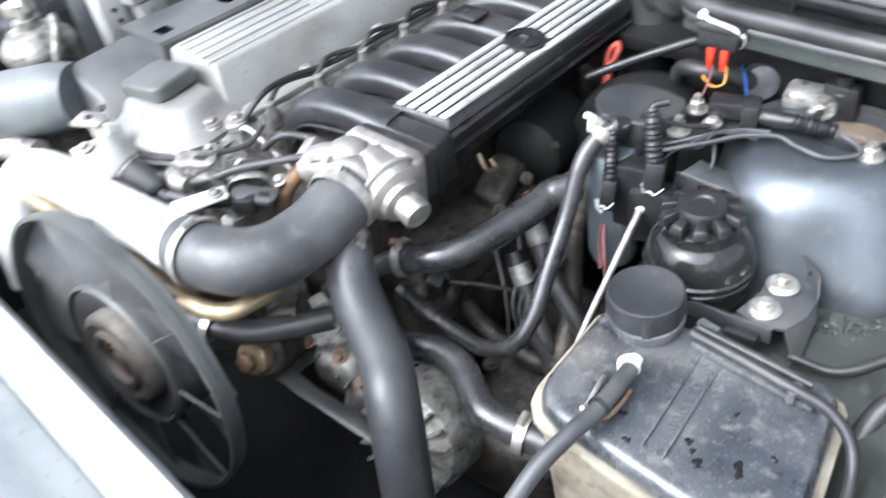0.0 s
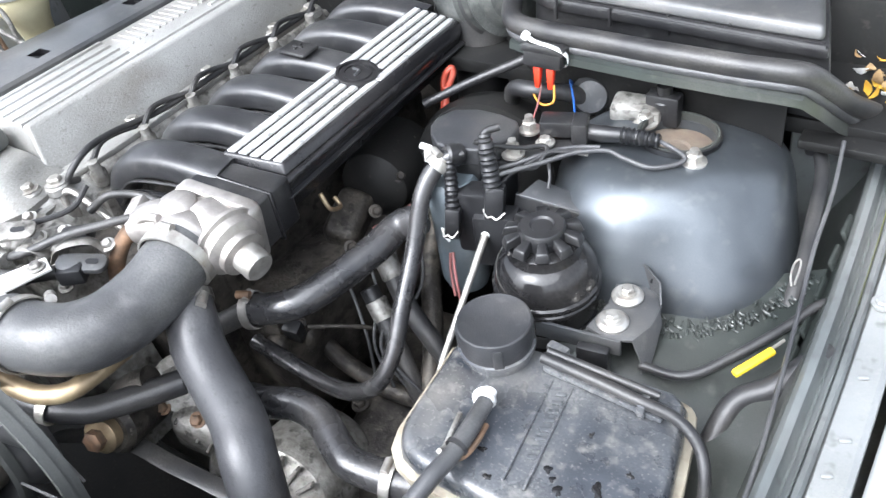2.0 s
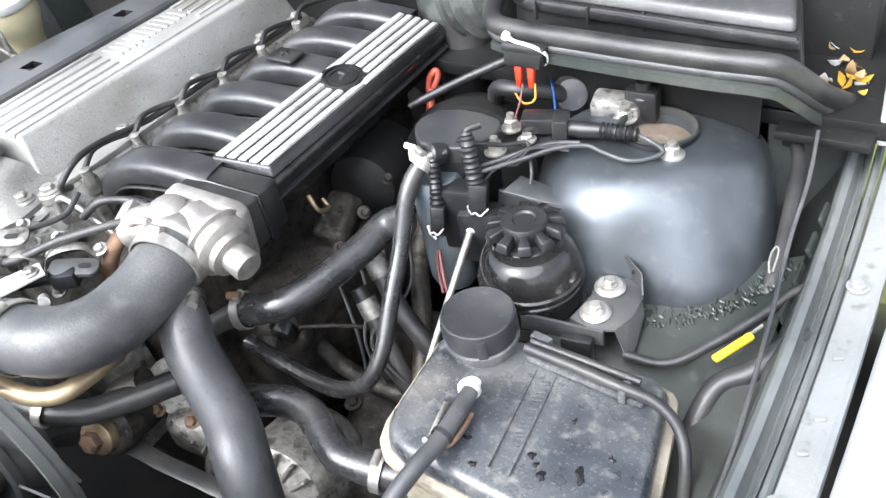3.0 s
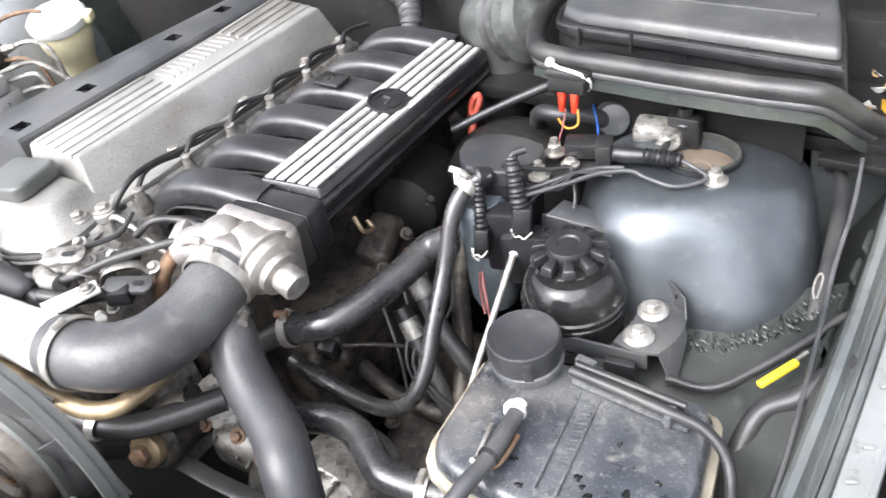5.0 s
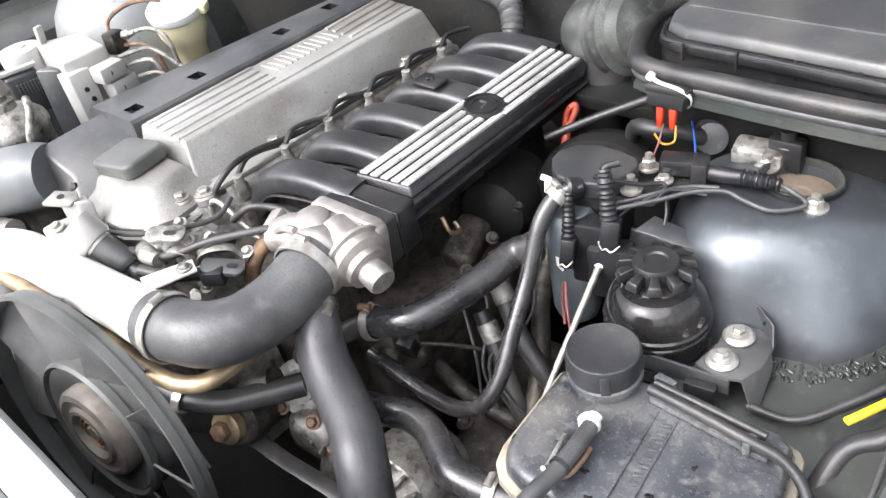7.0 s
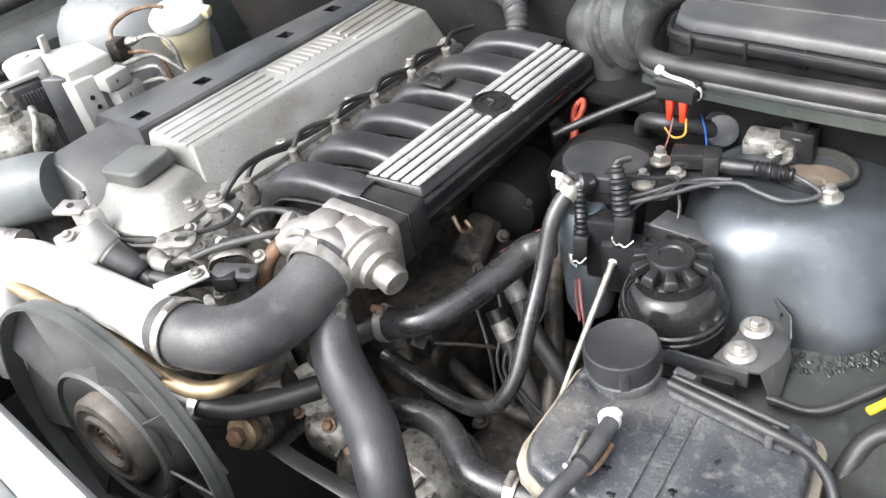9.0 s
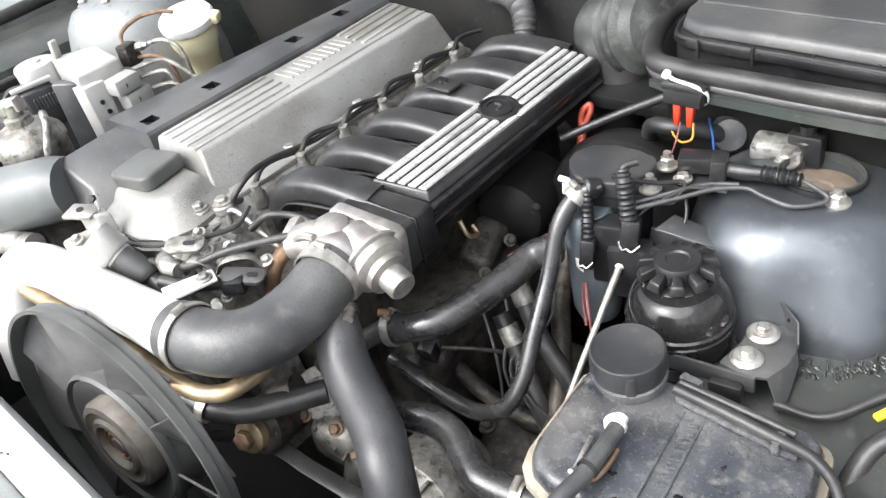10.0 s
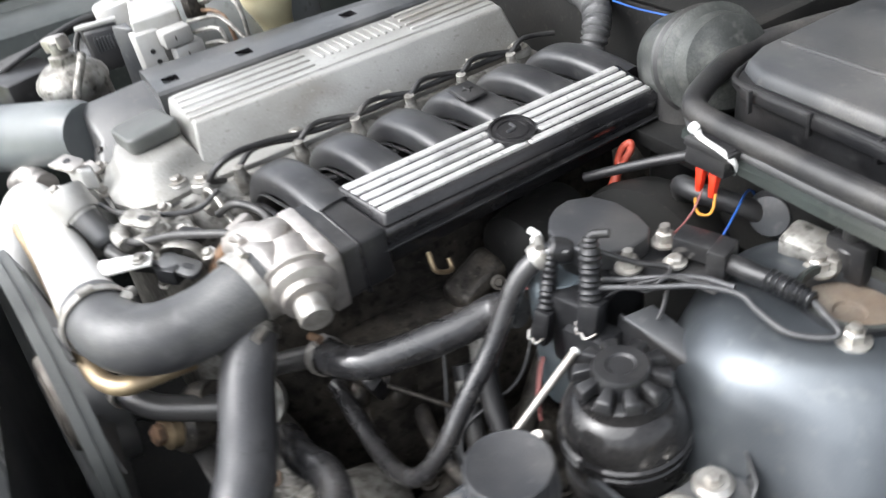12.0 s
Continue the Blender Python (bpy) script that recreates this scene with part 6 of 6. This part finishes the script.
part("flange", lathe([(0.02, 0), (0.036, 0.0), (0.036, 0.01), (0.022, 0.012), (0.022, 0.03), (0, 0.03)], axis((0.205, -0.19, 0.685), (0.5, -0.5, 0.6)), 24), M_OLDALU, lc)
part("stub", sweep([(0.19, -0.26, 0.72), (0.21, -0.25, 0.74), (0.235, -0.235, 0.752)], 0.017, 14, 5), M_GRIME, lc)
for k, (p, s_, r_) in enumerate((((0.255, -0.04, 0.655), (0.06, 0.05, 0.04), 20), ((0.262, 0.02, 0.70), (0.04, 0.07, 0.03), -10), ((0.25, 0.10, 0.735), (0.05, 0.08, 0.05), 15), ((0.255, 0.2, 0.76), (0.05, 0.10, 0.05), 5), ((0.27, -0.09, 0.68), (0.03, 0.035, 0.03), 35))):
    part("bracket", block(p, s_, pose(0, 0, 0, 10 * k, 15, r_), 0.014, seg=4), M_GRIME, engine)
part("starter", lathe([(0, 0), (0.03, 0.004), (0.048, 0.018), (0.052, 0.04), (0.052, 0.12), (0.03, 0.13), (0, 0.13)], axis((0.268, 0.13, 0.765), (-0.25, 1, -0.1)), 28), M_DARK, engine, "dark round motor housing")
part("hook", sweep([(0.290, 0.03, 0.84), (0.300, 0.03, 0.82), (0.296, 0.05, 0.808), (0.284, 0.055, 0.815)], 0.003, 8, 6), M_GOLD, engine)
for k in range(5):
    part("bolt", hexbolt((0.285 + 0.004 * k, -0.06 + 0.055 * k, 0.70 + 0.02 * k), (0.7, -0.3, 0.6), 0.006, 0.009, 0.007), M_GRIME, engine)
for k in range(4):
    hose("loose_wire", [(0.30 + 0.02 * k, 0.02 + 0.03 * k, 0.74), (0.33 + 0.02 * k, 0.0 + 0.02 * k, 0.70), (0.355 + 0.01 * k, -0.02, 0.66), (0.36 + 0.03 * k, -0.03, 0.60)], 0.0022, M_RUBBER, "thin loose black wire deep in the bay", (), 8, 6, category="cable")
low_plug = solo("loose_plug", block((0.285, -0.07, 0.695), (0.022, 0.018, 0.036), pose(0, 0, 0, 20, 10, 15), 0.003), M_BLACK, "small black loose plug", "connector")

# low clutter between engine and tank
for nm, pts, r in (("steering_line", [(0.26, -0.02, 0.62), (0.33, -0.03, 0.60), (0.42, -0.02, 0.58), (0.5, 0.05, 0.56)], 0.012), ("heater_pipe", [(0.33, 0.2, 0.72), (0.36, 0.12, 0.68), (0.42, 0.02, 0.62), (0.46, -0.1, 0.55)], 0.014), ("low_cable", [(0.30, -0.06, 0.70), (0.34, -0.03, 0.69), (0.36, 0.0, 0.66), (0.35, 0.0, 0.60)], 0.003)):
    hose(nm, pts, r, M_GRIME, "grimy pipe deep in the bay", (), 12, 7, category="pipe")
sb = thing("steering_box", (0.40, 0.0, 0.33), "grimy cast steering box low in the bay", "steering box")
part("case", block((0.40, 0.0, 0.50), (0.16, 0.3, 0.14), pose(0, 0, 0, 5, 8, 12), 0.03, seg=4), M_GRIME, sb)
for k in range(4):
    part("bolt", hexbolt((0.35 + 0.035 * k, -0.06 + 0.04 * k, 0.575), (0, 0, 1), 0.008, 0.012, 0.008), M_GRIME, sb)
part("shaft", sweep([(0.42, 0.10, 0.56), (0.43, 0.25, 0.62), (0.44, 0.42, 0.70)], 0.013, 12, 5), M_GRIME, sb)
solo("brake_servo", lathe([(0, 0.0), (0.08, 0.0), (0.10, 0.015), (0.105, 0.05), (0.10, 0.07), (0, 0.07)], axis((0.37, 0.30, 0.74), (0.2, -0.9, 0.2)), 36), M_DARK, "black round brake servo at the bulkhead", "brake servo")

# fallen leaves caught in the cowl corner
lf = thing("fallen_leaves", (0.83, 0.42, 0.862), "yellow and pale fallen leaves in the cowl corner", "leaves")
for k in range(90):
    y = 0.37 + 0.26 * random.random()
    p = Vector((0.803 + 0.05 * (random.random() - 0.5) - 0.18 * (y - 0.42), y, 0.862 + 0.022 * random.random()))
    m_ = Matrix.Translation(p) @ Euler((random.gauss(0, 0.5), random.gauss(0, 0.5), random.random() * 6)).to_matrix().to_4x4()
    s_ = 0.005 + 0.007 * random.random()
    rows = [[m_ @ Vector((s_ * (-1 + 0.5 * i), s_ * w * f, 0.12 * s_ * (i - 2) ** 2)) for f in (-1, 0, 1)] for i, w in enumerate((0.08, 0.5, 0.62, 0.42, 0.05))]
    part("leaf", sheet(rows, 0.0004), (M_LEAF, M_DEADLEAF, M_LEAF, M_DEADLEAF, M_WHITE)[k % 5], lf)
part("drain_tray", block((0.81, 0.48, 0.853), (0.10, 0.36, 0.012), None, 0.003), M_DARK, body, "dark cowl drain tray")
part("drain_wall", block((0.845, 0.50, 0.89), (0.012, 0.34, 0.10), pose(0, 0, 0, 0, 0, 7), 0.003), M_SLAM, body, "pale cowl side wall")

# small things behind and around the engine
cb_ = hose("convoluted_hose", [(0.135, 0.385, 0.90), (0.130, 0.40, 0.925), (0.110, 0.42, 0.945), (0.075, 0.435, 0.955), (0.03, 0.45, 0.95)], [0.016, 0.018, 0.019, 0.02, 0.02], M_RUBBER, "grey dusty convoluted hose behind the manifold", (), 16, 14, ribs=(0.009, 0.002))
hose("thin_wire", [(0.12, 0.44, 0.955), (0.17, 0.435, 0.957), (0.22, 0.43, 0.962), (0.26, 0.43, 0.965)], 0.0012, M_BLUE, "thin blue-grey wire behind the manifold", (), 6, 6, category="cable")
cl = thing("pipe_clip", (0.15, -0.19, 0.86), "grey pressed steel pipe clip on the timing case", "clip")
part("strap", sweep([(0.118, -0.215, 0.872), (0.128, -0.21, 0.888), (0.142, -0.198, 0.892), (0.155, -0.185, 0.888), (0.162, -0.178, 0.872)], 0.009, 8, 6, 0.25), M_OLDALU, cl)
part("bolt", hexbolt((0.165, -0.175, 0.878), (0.2, -0.3, 1), 0.006, 0.009, 0.005), M_ZINC, cl)
part("strap", sweep([(0.08, -0.235, 0.880), (0.092, -0.232, 0.893), (0.108, -0.225, 0.893), (0.118, -0.218, 0.880)], 0.007, 8, 6, 0.25), M_OLDALU, cl)
ft = thing("front_fittings", (0.0, -0.25, 0.88), "dirty aluminium fittings and bolts on the engine front", "fittings")
for k, p in enumerate(((-0.135, -0.235, 0.893), (-0.06, -0.243, 0.890), (0.028, -0.225, 0.888), (0.052, -0.192, 0.892), (0.085, -0.205, 0.884), (0.105, -0.185, 0.884))):
    part("bolt", hexbolt(p, (0.1, -0.3, 1), 0.0065, 0.0095, 0.006), M_ZINC, ft)
part("union", sweep([(0.045, -0.245, 0.885), (0.065, -0.250, 0.888), (0.085, -0.248, 0.886)], [0.010, 0.012, 0.009], 14, 4), M_OLDALU, ft)

part("stud_plate", block((-0.112, -0.248, 0.906), (0.030, 0.020, 0.005), pose(0, 0, 0, 5, 12, 14), 0.002), M_ALU_BRIGHT, ft)
part("post", lathe([(0.007, -0.03), (0.007, 0.0), (0, 0.001)], pose(-0.112, -0.248, 0.905), 12), M_OLDALU, ft)
for k in range(5):
    part("web", block((0.062 + 0.012 * k, -0.215 + 0.006 * k, 0.872), (0.004, 0.05, 0.016), pose(0, 0, 0, 0, 0, 20), 0.001), M_OLDALU, ft)
lat = part("lattice_casting", hexa([(0.025, -0.225, 0.845), (0.095, -0.225, 0.835), (0.130, -0.17, 0.835), (0.04, -0.165, 0.845)], [(0.030, -0.215, 0.873), (0.085, -0.212, 0.866), (0.115, -0.175, 0.864), (0.045, -0.165, 0.873)], 0.004), M_OLDALU, ft, "ribbed cast case")
for k in range(5):
    part("rib", block((0.050 + 0.014 * k, -0.192, 0.872 - 0.0016 * k), (0.003, 0.050, 0.006), pose(0, 0, 0, 0, 6, -28), 0.001), M_OLDALU, lat)
for k in range(3):
    part("rib", block((0.074, -0.208 + 0.016 * k, 0.870), (0.066, 0.003, 0.006), pose(0, 0, 0, 0, 6, 0), 0.001), M_OLDALU, lat)
tabm = pose(0.072, -0.222, 0.903, 12, 6, 40)
tab = part("slotted_tab", slab(rounded(0.05, 0.026, 0.010), -0.002, 0.002, 0.001, tabm), M_OLDALU, ft, "pale steel tab with a slot")
part("slot", slab(rounded(0.016, 0.007, 0.003), 0.0021, 0.0027, 0, tabm @ Matrix.Translation((0.006, 0, 0))), M_BLACK, tab)
tabm = pose(0.158, -0.207, 0.876, 10, 10, 35)
tab = part("slotted_tab", slab(rounded(0.055, 0.024, 0.010), -0.006, 0.002, 0.002, tabm), M_GREYPLAST, ft, "dark folded clip with a hole")
part("slot", slab(rounded(0.014, 0.007, 0.003), 0.0021, 0.0027, 0, tabm @ Matrix.Translation((0.012, 0, 0))), M_BLACK, tab)
for p in ((0.118, -0.212, 0.868), (0.098, -0.246, 0.862), (0.142, -0.228, 0.852)):
    part("bolt", hexbolt(p, (0.2, -0.3, 1), 0.006, 0.009, 0.006), M_OLDALU, ft)
part("bleed_nut", join(lathe([(0, -0.02), (0.009, -0.02), (0.009, 0.0), (0.007, 0.003), (0, 0.003)], axis((0.042, -0.143, 0.868), (0.1, -0.4, 1)), 6)), M_ZINC, ft)
hose("glow_plug_wire", [(-0.02, -0.255, 0.895), (0.03, -0.24, 0.900), (0.07, -0.20, 0.897), (0.09, -0.16, 0.895), (0.085, -0.13, 0.905)], 0.0035, M_RUBBERD, "thin black wire over the engine front", (), 8, 7, category="cable")
hose("breather_stub", [(0.070, -0.268, 0.878), (0.105, -0.252, 0.872), (0.13, -0.225, 0.866)], 0.008, M_RUBBERD, "short black rubber stub hose", (), 12, 5)
rw = hose("red_wire", [(0.28, -0.585, 0.826), (0.315, -0.563, 0.832), (0.335, -0.558, 0.834), (0.36, -0.572, 0.830), (0.385, -0.585, 0.824)], 0.0022, M_RED, "thin red wire lying on the front panel", (), 8, 6, category="cable")
part("paint_chip", block((0.118, -0.513, 0.8475), (0.006, 0.0025, 0.0012), pose(0, 0, 0, 0, 0, 40), 0.0003), M_GRIME, body)
part("paint_chip", block((0.128, -0.509, 0.8480), (0.004, 0.002, 0.0012), pose(0, 0, 0, 0, 0, 20), 0.0003), M_GRIME, body)
hose("foil_hose", [(-0.42, -0.36, 0.80), (-0.34, -0.335, 0.84), (-0.27, -0.325, 0.86), (-0.22, -0.31, 0.862)], 0.016, M_ALU_BRIGHT, "silver convoluted foil hose below the intake pipe", (), 16, 16, ribs=(0.008, 0.002))
hose("far_coolant_hose", [(-0.45, -0.38, 0.74), (-0.35, -0.36, 0.785), (-0.27, -0.36, 0.79), (-0.20, -0.36, 0.76)], 0.026, M_RUBBERD, "black coolant hose beside the fan", (), 16, 7)
